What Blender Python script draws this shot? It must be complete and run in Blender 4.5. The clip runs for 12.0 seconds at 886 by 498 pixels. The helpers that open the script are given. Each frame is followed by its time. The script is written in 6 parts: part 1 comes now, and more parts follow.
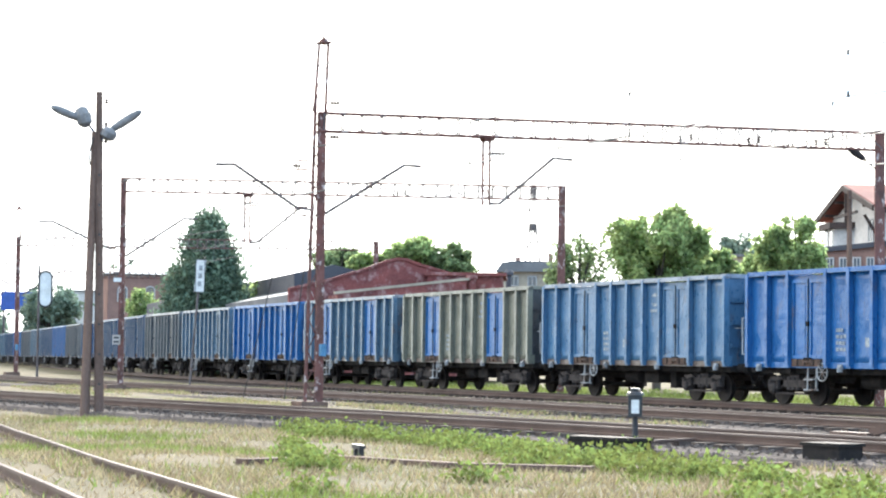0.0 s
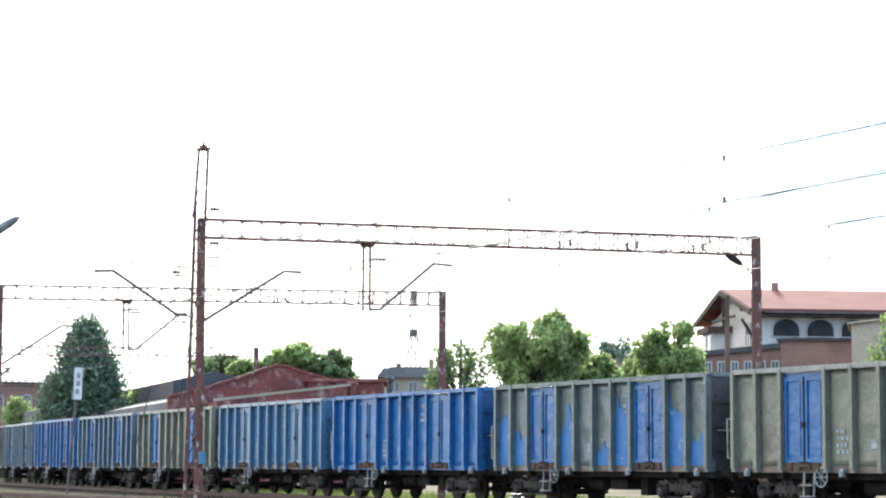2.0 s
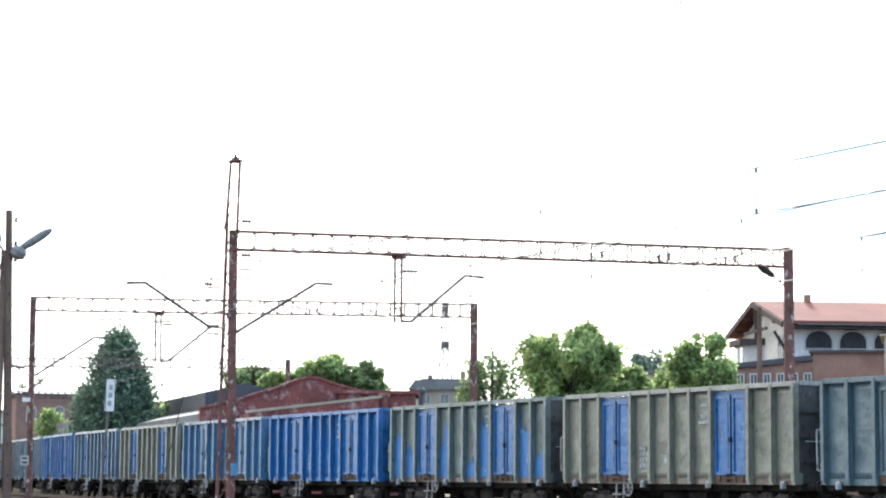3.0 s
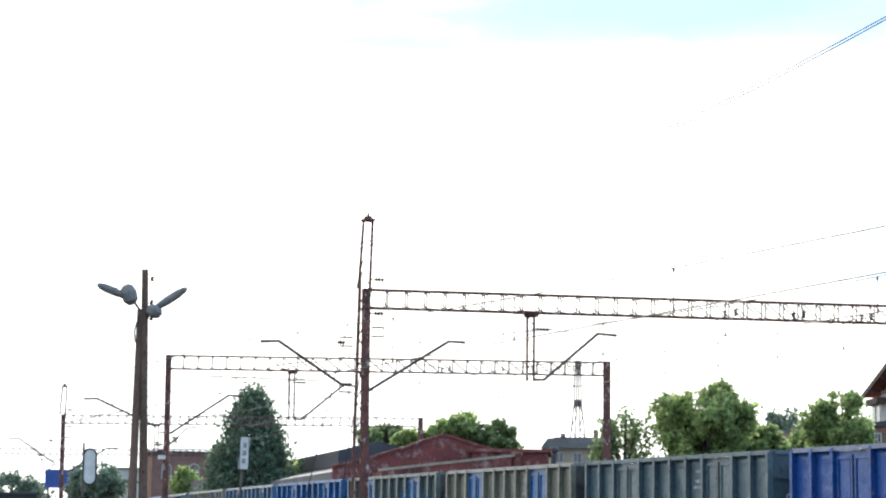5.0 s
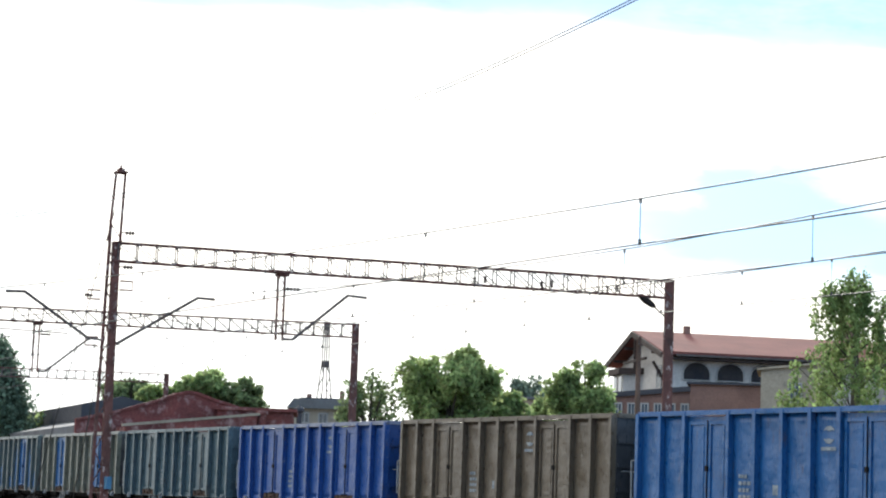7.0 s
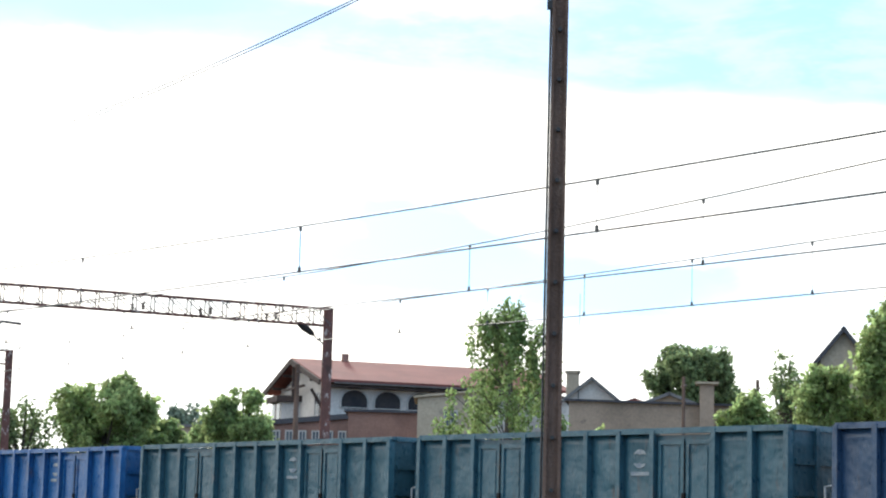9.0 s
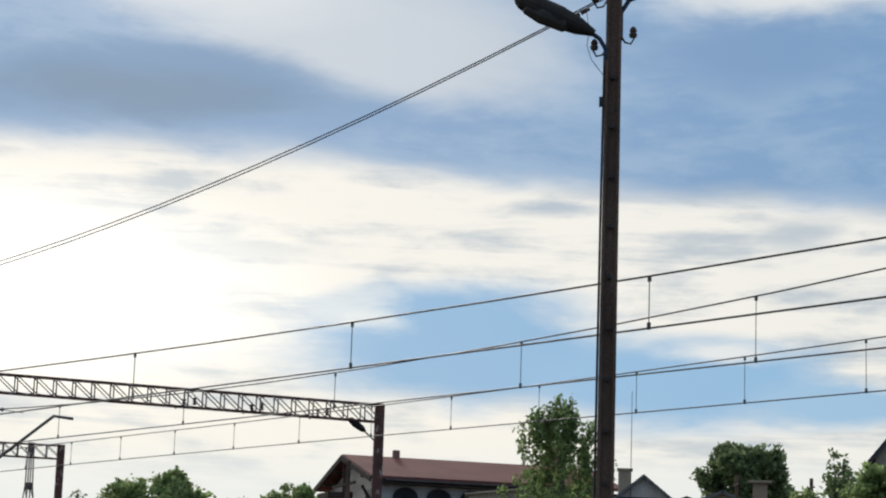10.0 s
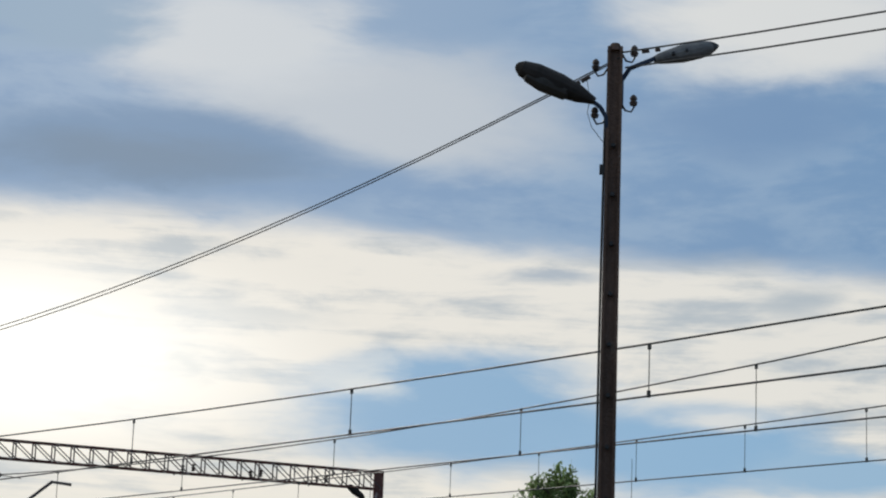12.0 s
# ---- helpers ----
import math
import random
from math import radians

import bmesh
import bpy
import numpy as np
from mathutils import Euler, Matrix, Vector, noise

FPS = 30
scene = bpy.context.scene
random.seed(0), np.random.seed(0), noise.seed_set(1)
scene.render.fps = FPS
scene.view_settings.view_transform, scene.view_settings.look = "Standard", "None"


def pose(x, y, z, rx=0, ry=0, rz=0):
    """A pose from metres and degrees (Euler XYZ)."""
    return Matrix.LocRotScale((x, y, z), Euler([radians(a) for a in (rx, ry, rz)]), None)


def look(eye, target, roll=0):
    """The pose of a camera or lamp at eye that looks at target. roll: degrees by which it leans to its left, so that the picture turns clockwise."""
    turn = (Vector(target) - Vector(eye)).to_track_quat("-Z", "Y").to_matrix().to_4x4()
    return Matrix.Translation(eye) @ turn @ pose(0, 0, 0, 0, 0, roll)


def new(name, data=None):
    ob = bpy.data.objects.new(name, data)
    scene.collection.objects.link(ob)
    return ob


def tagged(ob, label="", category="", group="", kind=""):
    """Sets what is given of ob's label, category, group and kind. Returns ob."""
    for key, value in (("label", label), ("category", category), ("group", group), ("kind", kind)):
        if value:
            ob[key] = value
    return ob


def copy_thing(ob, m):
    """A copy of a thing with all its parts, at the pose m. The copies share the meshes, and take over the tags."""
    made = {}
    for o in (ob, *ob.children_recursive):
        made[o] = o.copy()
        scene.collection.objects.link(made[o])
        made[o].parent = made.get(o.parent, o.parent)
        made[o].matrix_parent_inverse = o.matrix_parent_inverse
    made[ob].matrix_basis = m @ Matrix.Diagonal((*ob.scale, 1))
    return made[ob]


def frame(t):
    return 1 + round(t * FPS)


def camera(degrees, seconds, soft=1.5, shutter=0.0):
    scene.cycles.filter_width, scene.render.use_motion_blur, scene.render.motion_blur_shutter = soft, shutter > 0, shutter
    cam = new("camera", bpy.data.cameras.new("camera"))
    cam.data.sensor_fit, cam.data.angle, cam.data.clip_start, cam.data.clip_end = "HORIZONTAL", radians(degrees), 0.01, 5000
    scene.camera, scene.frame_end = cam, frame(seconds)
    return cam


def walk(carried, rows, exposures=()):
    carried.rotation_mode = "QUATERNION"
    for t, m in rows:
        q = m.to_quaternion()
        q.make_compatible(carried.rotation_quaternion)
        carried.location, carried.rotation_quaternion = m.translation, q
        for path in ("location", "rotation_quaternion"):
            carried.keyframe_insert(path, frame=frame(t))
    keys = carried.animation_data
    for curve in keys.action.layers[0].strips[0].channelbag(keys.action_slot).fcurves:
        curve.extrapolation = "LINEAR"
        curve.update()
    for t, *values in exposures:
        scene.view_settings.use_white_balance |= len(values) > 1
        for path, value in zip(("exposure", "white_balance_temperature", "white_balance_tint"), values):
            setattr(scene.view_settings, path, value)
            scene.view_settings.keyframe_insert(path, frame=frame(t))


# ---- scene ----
# ---- camera: hand-held zoom shot from one spot beside the tracks ----
EYE = (0.0, 0.0, 1.10)
cam = camera(23.437, 12.0, soft=2.1)


def aim(azimuth, pitch, roll):
    """azimuth from +Y towards +X, pitch up, roll: degrees."""
    a, p = radians(azimuth), radians(pitch)
    way = Vector((math.sin(a) * math.cos(p), math.cos(a) * math.cos(p), math.sin(p)))
    return look(EYE, Vector(EYE) + way * 10, roll)


AIM = [
    (0, -65.088, 2.992, 0.759), (0.5, -65.755, 4.602, 0.965), (0.7, -64.904, 5.509, 0.721), (0.8, -64.602, 4.754, 0.598),
    (0.9, -63.113, 6.089, 0.710), (1, -61.177, 5.969, 0.821), (1.2, -59.889, 5.949, 0.573), (1.4, -60.174, 5.574, 0.394),
    (1.5, -60.773, 6.176, 0.287), (2, -61.901, 5.857, 0.302), (2.2, -62.106, 6.190, 0.382), (2.5, -62.736, 6.369, 0.502),
    (2.7, -62.693, 6.217, 0.397), (4.3, -64.930, 5.282, 0.772), (4.5, -66.126, 4.947, 0.411), (4.9, -66.875, 7.152, 0.611),
    (5, -66.338, 7.699, 0.661), (5.5, -66.031, 7.073, 0.770), (5.6, -65.347, 7.398, 0.937), (5.7, -64.568, 7.732, 1.103),
    (6, -64.330, 7.395, 1.600), (6.4, -63.382, 7.362, 2.339), (6.5, -62.161, 6.791, 2.523), (6.6, -60.494, 7.287, 2.433),
    (6.7, -60.083, 6.599, 2.377), (6.9, -58.549, 6.572, 2.162), (7, -59.640, 6.805, 2.073), (7.2, -57.033, 6.789, 1.879),
    (7.3, -56.453, 5.432, 1.458), (7.4, -56.699, 5.494, 1.035), (7.5, -55.822, 6.400, 1.495), (7.7, -53.769, 6.750, 1.288),
    (9.3, -50.128, 8.475, 1.682), (9.5, -50.189, 9.542, 1.920), (9.7, -50.539, 10.357, 1.927), (9.9, -51.506, 10.405, 1.933),
    (10, -51.965, 10.368, 1.937), (10.1, -52.821, 10.440, 2.019), (10.5, -54.138, 10.933, 2.344), (10.6, -54.283, 10.927, 2.361),
    (11, -53.773, 11.118, 2.428), (11.4, -52.851, 11.339, 2.355), (11.5, -52.428, 11.379, 2.337), (11.7, -52.162, 11.781, 2.273),
    (11.8, -51.736, 11.700, 2.249), (12, -52.033, 12.160, 2.189)]
EXPOSURE = [(0.0, 2.45), (0.5, 2.4), (1.0, 2.15), (2.7, 2.1), (4.5, 2.0), (5.0, 1.5), (5.5, 0.5), (6.0, 0.4), (6.5, 0.2), (6.7, 0.25), (7.0, 1.3), (7.5, 1.9), (7.7, 1.9),
            (9.3, 1.3), (9.5, 1.1), (10.0, 0.0), (10.5, -0.2), (12.0, -0.2)]
walk(cam, [(t, aim(a, p, r)) for t, a, p, r in AIM], EXPOSURE)

# ---- world and sun ----
SUN_AZ, SUN_EL = -61.0, 22.0


def build_world():
    w = bpy.data.worlds.new("sky")
    scene.world = w
    w.use_nodes = True
    nt = w.node_tree
    nt.nodes.clear()
    N, L = nt.nodes.new, nt.links.new

    def math_node(op, a, b=None, c=None):
        n = N("ShaderNodeMath")
        n.operation = op
        for i, v in enumerate((a, b, c)):
            if v is None:
                continue
            if isinstance(v, (int, float)):
                n.inputs[i].default_value = v
            else:
                L(v, n.inputs[i])
        return n.outputs[0]

    def smooth(v, lo, hi):
        n = N("ShaderNodeMapRange")
        n.interpolation_type = "SMOOTHSTEP"
        L(v, n.inputs[0])
        n.inputs[1].default_value, n.inputs[2].default_value = lo, hi
        return n.outputs[0]

    def mix(f, a, b):
        n = N("ShaderNodeMix")
        n.data_type = "RGBA"
        if isinstance(f, (int, float)):
            n.inputs[0].default_value = f
        else:
            L(f, n.inputs[0])
        for i, v in ((6, a), (7, b)):
            if isinstance(v, tuple):
                n.inputs[i].default_value = (*v, 1)
            else:
                L(v, n.inputs[i])
        return n.outputs[2]

    out, bg = N("ShaderNodeOutputWorld"), N("ShaderNodeBackground")
    sky = N("ShaderNodeTexSky")
    sky.sky_type, sky.sun_disc = "NISHITA", False
    sky.sun_elevation, sky.sun_rotation = radians(SUN_EL), radians(SUN_AZ)
    tc = N("ShaderNodeTexCoord")
    sep = N("ShaderNodeSeparateXYZ")
    L(tc.outputs["Generated"], sep.inputs[0])
    x, y, z = sep.outputs
    az = math_node("MULTIPLY", math_node("ARCTAN2", x, y), 57.2958)
    el = math_node("MULTIPLY", math_node("ARCSINE", z), 57.2958)
    # clouds flattened towards the horizon
    comb = N("ShaderNodeCombineXYZ")
    L(math_node("MULTIPLY", az, 0.085), comb.inputs[0])
    L(math_node("MULTIPLY", el, 0.26), comb.inputs[1])

    def clouds(scale, detail, rough, offset):
        mp = N("ShaderNodeMapping")
        mp.inputs["Location"].default_value = (*offset, 0)
        L(comb.outputs[0], mp.inputs[0])
        n = N("ShaderNodeTexNoise")
        n.inputs["Scale"].default_value, n.inputs["Detail"].default_value, n.inputs["Roughness"].default_value = scale, detail, rough
        n.inputs["Distortion"].default_value = 0.25
        L(mp.outputs[0], n.inputs[0])
        return n.outputs[0]

    big = clouds(1.0, 5, 0.5, (3.1, 1.7))
    fine = clouds(3.2, 6, 0.6, (7.7, 2.2))
    both = math_node("ADD", math_node("MULTIPLY", big, 0.65), math_node("MULTIPLY", fine, 0.35))
    wob = math_node("MULTIPLY", math_node("SUBTRACT", both, 0.5), 7.0)
    # thin cloud drawn out along the horizon
    long = N("ShaderNodeMapping")
    long.inputs["Scale"].default_value = (0.55, 2.3, 1.0)
    L(comb.outputs[0], long.inputs[0])
    drawn = N("ShaderNodeTexNoise")
    drawn.inputs["Scale"].default_value, drawn.inputs["Detail"].default_value, drawn.inputs["Roughness"].default_value = 2.6, 6, 0.62
    drawn.inputs["Distortion"].default_value = 0.5
    L(long.outputs[0], drawn.inputs[0])
    streaks = drawn.outputs[0]

    def puff_of(v):
        return smooth(v, 0.42, 0.60)

    warp_a = math_node("ADD", az, math_node("MULTIPLY", math_node("SUBTRACT", clouds(1.7, 5, 0.6, (1.3, 9.1)), 0.5), 7.0))
    warp_e = math_node("ADD", el, math_node("MULTIPLY", math_node("SUBTRACT", both, 0.5), 3.4))

    def cloud_mass(under, a0, e0, ra, re, soft, tone, share=1.0):
        """A ragged cloud (or a gap) about a direction: half widths ra, re in degrees, edge softness, tone."""
        u = math_node("DIVIDE", math_node("SUBTRACT", warp_a, a0), ra)
        v = math_node("DIVIDE", math_node("SUBTRACT", warp_e, e0), re)
        d = math_node("SQRT", math_node("ADD", math_node("MULTIPLY", u, u), math_node("MULTIPLY", v, v)))
        f = smooth(d, 1.0 + soft, max(1.0 - soft, 0.0))
        return mix(math_node("MULTIPLY", f, share) if share < 1 else f, under, tone)

    # a grey-blue cloud deck above, cream cloud banks below it, blue gaps low on the right
    tilt = math_node("MULTIPLY", math_node("MAXIMUM", math_node("ADD", az, 52.0), -8.0), 0.055)
    level = math_node("ADD", math_node("ADD", el, tilt), math_node("MULTIPLY", wob, 0.55))
    deck = math_node("MULTIPLY", smooth(level, 11.75, 12.85), smooth(math_node("ADD", az, wob), -74.5, -69.0))
    upper = mix(smooth(fine, 0.36, 0.62), (0.155, 0.300, 0.510), (0.235, 0.375, 0.560))
    upper = cloud_mass(upper, -53.5, 15.9, 5.4, 1.5, 0.5, (0.47, 0.54, 0.62))
    upper = cloud_mass(upper, -58.0, 17.6, 3.6, 1.5, 0.5, (0.56, 0.62, 0.68))
    upper = cloud_mass(upper, -63.0, 17.9, 2.6, 0.8, 0.5, (0.22, 0.36, 0.52))
    upper = cloud_mass(upper, -52.8, 18.3, 2.2, 0.8, 0.5, (0.20, 0.34, 0.53))
    upper = cloud_mass(upper, -42.5, 18.3, 4.2, 1.5, 0.5, (0.72, 0.74, 0.74))
    upper = cloud_mass(upper, -43.0, 15.7, 2.7, 0.9, 0.6, (0.150, 0.285, 0.490))
    upper = cloud_mass(upper, -60.0, 14.35, 5.0, 1.15, 0.45, (0.105, 0.240, 0.430))
    upper = cloud_mass(upper, -60.5, 14.0, 3.6, 0.55, 0.7, (0.095, 0.205, 0.350))
    upper = mix(math_node("MULTIPLY", smooth(el, 20.0, 27.0), 0.8), upper, mix(puff_of(both), (0.24, 0.38, 0.53), (0.55, 0.62, 0.68)))
    speck = math_node("ADD", math_node("MULTIPLY", fine, 0.55), math_node("MULTIPLY", streaks, 0.45))
    cream = mix(smooth(speck, 0.35, 0.54), (0.44, 0.505, 0.56), (0.80, 0.785, 0.735))
    bank = cloud_mass(cream, -51.2, 7.75, 4.7, 1.45, 0.35, (0.200, 0.400, 0.630))
    bank = cloud_mass(bank, -45.6, 7.0, 3.9, 1.25, 0.40, (0.215, 0.420, 0.650))
    bank = cloud_mass(bank, -41.5, 6.4, 2.6, 0.7, 0.45, (0.27, 0.46, 0.66))
    bank = cloud_mass(bank, -53.6, 8.55, 0.9, 0.35, 0.8, (0.74, 0.77, 0.76), 0.8)
    bank = cloud_mass(bank, -44.6, 7.75, 1.3, 0.30, 0.8, (0.80, 0.79, 0.75), 0.8)
    bank = cloud_mass(bank, -49.4, 11.35, 1.15, 0.24, 0.8, (0.36, 0.44, 0.53), 0.9)
    bank = cloud_mass(bank, -42.2, 10.9, 1.2, 0.40, 0.8, (0.42, 0.49, 0.55), 0.9)
    bank = cloud_mass(bank, -58.6, 8.8, 0.40, 0.32, 0.8, (0.46, 0.52, 0.55), 0.9)
    bank = cloud_mass(bank, -57.0, 10.2, 1.9, 0.20, 0.9, (0.56, 0.60, 0.62), 0.8)
    bank = cloud_mass(bank, -73.5, 7.5, 4.0, 0.55, 0.7, (0.42, 0.55, 0.67), 0.9)
    bank = cloud_mass(bank, -75.5, 8.9, 3.2, 0.35, 0.8, (0.48, 0.60, 0.70), 0.8)
    bank = mix(smooth(el, 5.8, 3.0), bank, (0.66, 0.72, 0.75))
    cloud = mix(deck, bank, upper)
    # the glow of the hidden sun
    da = math_node("MULTIPLY", math_node("SUBTRACT", az, -63.5), 0.75)
    de = math_node("MULTIPLY", math_node("SUBTRACT", el, 8.8), 2.0)
    r = math_node("SQRT", math_node("ADD", math_node("MULTIPLY", da, da), math_node("MULTIPLY", de, de)))
    glow = math_node("POWER", smooth(r, 9.0, 0.0), 1.5)
    lit = mix(math_node("MULTIPLY", glow, 0.75), cloud, (1.5, 1.48, 1.40))
    add = N("ShaderNodeMix")
    add.data_type, add.blend_type = "RGBA", "ADD"
    add.inputs[0].default_value = 0.006
    L(lit, add.inputs[6])
    L(sky.outputs[0], add.inputs[7])
    L(add.outputs[2], bg.inputs[0])
    bg.inputs[1].default_value = 1.0
    L(bg.outputs[0], out.inputs[0])


build_world()
sun = new("sun", bpy.data.lights.new("sun", "SUN"))
sun.data.energy, sun.data.angle, sun.data.color = 2.2, radians(12), (1.0, 0.94, 0.85)
sa, se = radians(SUN_AZ), radians(SUN_EL)
sun.matrix_world = look((math.sin(sa) * math.cos(se) * 50, math.cos(sa) * math.cos(se) * 50, math.sin(se) * 50), (0, 0, 0))


# ---- materials ----
def material(name, color, rough=0.7, metal=0.0, color2=None, scale=2.0, fine=30.0, bump=0.15, bump_scale=None, stain=None, stain_amount=0.35,
             stretch=(1, 1, 1), use_object_color=False, island=0.0, spec=0.4, sharp=0.12, thin=0.0, relief=0.05, grain=0.17, scuff=None):
    """Base colour with a coarse and a fine variation, an optional stain colour in patches, and fine relief."""
    m = bpy.data.materials.new(name)
    m.use_nodes = True
    nt = m.node_tree
    N, L = nt.nodes.new, nt.links.new
    b = nt.nodes["Principled BSDF"]
    b.inputs["Roughness"].default_value, b.inputs["Metallic"].default_value = rough, metal
    b.inputs["Specular IOR Level"].default_value = spec
    tc = N("ShaderNodeTexCoord")
    mp = N("ShaderNodeMapping")
    mp.inputs["Scale"].default_value = stretch
    info = N("ShaderNodeObjectInfo")
    L(tc.outputs["Object"], mp.inputs[0])
    rnd = N("ShaderNodeVectorMath")
    rnd.operation = "MULTIPLY_ADD"
    L(info.outputs["Random"], rnd.inputs[0])
    rnd.inputs[1].default_value = (13.0, 7.0, 19.0)
    L(mp.outputs[0], rnd.inputs[2])

    def noise_node(s, detail=5, r=0.6):
        n = N("ShaderNodeTexNoise")
        n.inputs["Scale"].default_value, n.inputs["Detail"].default_value, n.inputs["Roughness"].default_value = s, detail, r
        L(rnd.outputs[0], n.inputs[0])
        return n.outputs[0]

    def ranged(v, lo, hi, a=0.0, c=1.0):
        n = N("ShaderNodeMapRange")
        L(v, n.inputs[0])
        for i, q in zip((1, 2, 3, 4), (lo, hi, a, c)):
            n.inputs[i].default_value = q
        return n.outputs[0]

    def mixed(f, a, c, kind="MIX"):
        n = N("ShaderNodeMix")
        n.data_type, n.blend_type = "RGBA", kind
        if isinstance(f, float):
            n.inputs[0].default_value = f
        else:
            L(f, n.inputs[0])
        for i, v in ((6, a), (7, c)):
            if isinstance(v, tuple):
                n.inputs[i].default_value = (*v, 1)
            else:
                L(v, n.inputs[i])
        return n.outputs[2]

    first = info.outputs["Color"] if use_object_color else tuple(color)
    second = mixed(0.5, first, tuple(color2 or color), "MULTIPLY") if use_object_color else tuple(color2 or [c * 0.65 for c in color])
    big, small = noise_node(scale), noise_node(fine, 3)
    col = mixed(ranged(big, 0.38, 0.66), first, second)
    value = N("ShaderNodeHueSaturation")
    L(ranged(small, 0.25, 0.75, 1 - grain, 1 + grain), value.inputs["Value"])
    L(col, value.inputs["Color"])
    col = value.outputs[0]
    if stain:
        s = noise_node(scale * 1.7 + 0.37, 7, 0.68)
        col = mixed(ranged(s, 0.62 - stain_amount * 0.3, 0.62 - stain_amount * 0.3 + sharp), col, tuple(stain))
    if scuff:
        s2 = noise_node(5.5, 8, 0.72)
        col = mixed(ranged(s2, 0.63, 0.74, 0.0, 0.45), col, tuple(scuff))
    if island:
        geo = N("ShaderNodeNewGeometry")
        v2 = N("ShaderNodeHueSaturation")
        L(ranged(geo.outputs["Random Per Island"], 0, 1, 1 - island, 1 + island), v2.inputs["Value"])
        L(ranged(geo.outputs["Random Per Island"], 0, 1, 0.485, 0.52), v2.inputs["Hue"])
        L(col, v2.inputs["Color"])
        col = v2.outputs[0]
    L(col, b.inputs["Base Color"])
    L(ranged(small, 0.3, 0.7, max(rough - 0.1, 0.03), min(rough + 0.1, 1)), b.inputs["Roughness"])
    if bump:
        bp = N("ShaderNodeBump")
        bp.inputs["Strength"].default_value = bump
        bp.inputs["Distance"].default_value = relief
        hn = noise_node(bump_scale or fine, 4)
        if stretch != (1, 1, 1):
            plain = N("ShaderNodeVectorMath")
            plain.operation = "MULTIPLY_ADD"
            L(info.outputs["Random"], plain.inputs[0])
            plain.inputs[1].default_value = (11.0, 17.0, 5.0)
            L(tc.outputs["Object"], plain.inputs[2])
            L(plain.outputs[0], hn.node.inputs[0])
            hn.node.inputs["Detail"].default_value = 2
        L(hn, bp.inputs["Height"])
        L(bp.outputs[0], b.inputs["Normal"])
    if thin:
        tr, mx = N("ShaderNodeBsdfTranslucent"), N("ShaderNodeMixShader")
        mx.inputs[0].default_value = thin
        L(col, tr.inputs[0])
        L(b.outputs[0], mx.inputs[1])
        L(tr.outputs[0], mx.inputs[2])
        L(mx.outputs[0], nt.nodes["Material Output"].inputs[0])
    return m


M = {}
M["paint"] = material("wagon_paint", (1, 1, 1), 0.34, 0, (0.50, 0.52, 0.56), 0.9, 9, 0.5, 2.1, stain=(0.085, 0.066, 0.054), stain_amount=0.16, scuff=(0.30, 0.34, 0.38),
                      stretch=(1.8, 1, 0.5), use_object_color=True, spec=0.5, relief=0.08, sharp=0.20, grain=0.14)
M["rim"] = material("rim_paint", (0.30, 0.32, 0.34), 0.6, 0, (0.20, 0.20, 0.20), 1.5, 20, 0.2, stain=(0.12, 0.08, 0.06))
# Underframe grime; also colours the sheet that stands for door-gap shade.
M["under"] = material("underframe_grime_and_gap_shade", (0.013, 0.012, 0.013), 0.85, 0, (0.03, 0.025, 0.022), 3, 25, 0.2, spec=0.15)
M["bogie"] = material("dusty_bogie_steel", (0.062, 0.052, 0.048), 0.85, 0, (0.03, 0.026, 0.025), 3, 25, 0.2, spec=0.15)
M["rusty"] = material("rusty_door_plate", (0.115, 0.075, 0.058), 0.85, 0, (0.05, 0.038, 0.034), 3, 20, 0.3, spec=0.15)
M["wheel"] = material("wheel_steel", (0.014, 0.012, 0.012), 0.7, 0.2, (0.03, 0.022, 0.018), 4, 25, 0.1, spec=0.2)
M["blue_patch"] = material("blue_repaint", (0.018, 0.105, 0.30), 0.45, 0, (0.03, 0.145, 0.36), 1.6, 12, 0.3, 2.4, stain=(0.25, 0.34, 0.42), stain_amount=0.02)
M["white"] = material("white_lettering", (0.34, 0.37, 0.38), 0.7, 0, (0.13, 0.17, 0.22), 7, 30, 0)
M["rust"] = material("rusted_mast_paint", (0.17, 0.078, 0.067), 0.85, 0, (0.085, 0.048, 0.042), 2.6, 14, 0.25, stain=(0.40, 0.33, 0.31), stain_amount=0.16, sharp=0.05, stretch=(1, 1, 0.6), spec=0.15)
M["steel"] = material("galvanised_steel", (0.13, 0.115, 0.115), 0.7, 0.2, (0.08, 0.065, 0.062), 2, 25, 0.15, stain=(0.12, 0.06, 0.045), stain_amount=0.15, spec=0.2)
M["wire"] = material("dark_wire", (0.06, 0.065, 0.07), 0.6, 0.4, (0.09, 0.09, 0.09), 2, 20, 0)
M["ceramic"] = material("brown_insulator", (0.04, 0.03, 0.028), 0.6, 0, (0.08, 0.05, 0.04), 5, 30, 0)
M["concrete"] = material("weathered_concrete", (0.155, 0.103, 0.083), 0.95, 0, (0.092, 0.062, 0.051), 1.3, 22, 0.4, stain=(0.26, 0.215, 0.185), stain_amount=0.05, stretch=(1, 1, 0.35), spec=0.10)
M["lamplight"] = material("pale_lamp_housing", (0.19, 0.19, 0.195), 0.55, 0.1, (0.13, 0.13, 0.135), 6, 30, 0.05, spec=0.25)
M["lampgrey"] = material("lamp_housing", (0.034, 0.029, 0.028), 0.7, 0.0, (0.021, 0.018, 0.018), 6, 30, 0.05, spec=0.25)
M["lampglass"] = material("lamp_bowl", (0.035, 0.032, 0.032), 0.5, 0, (0.04, 0.04, 0.042), 6, 30, 0)
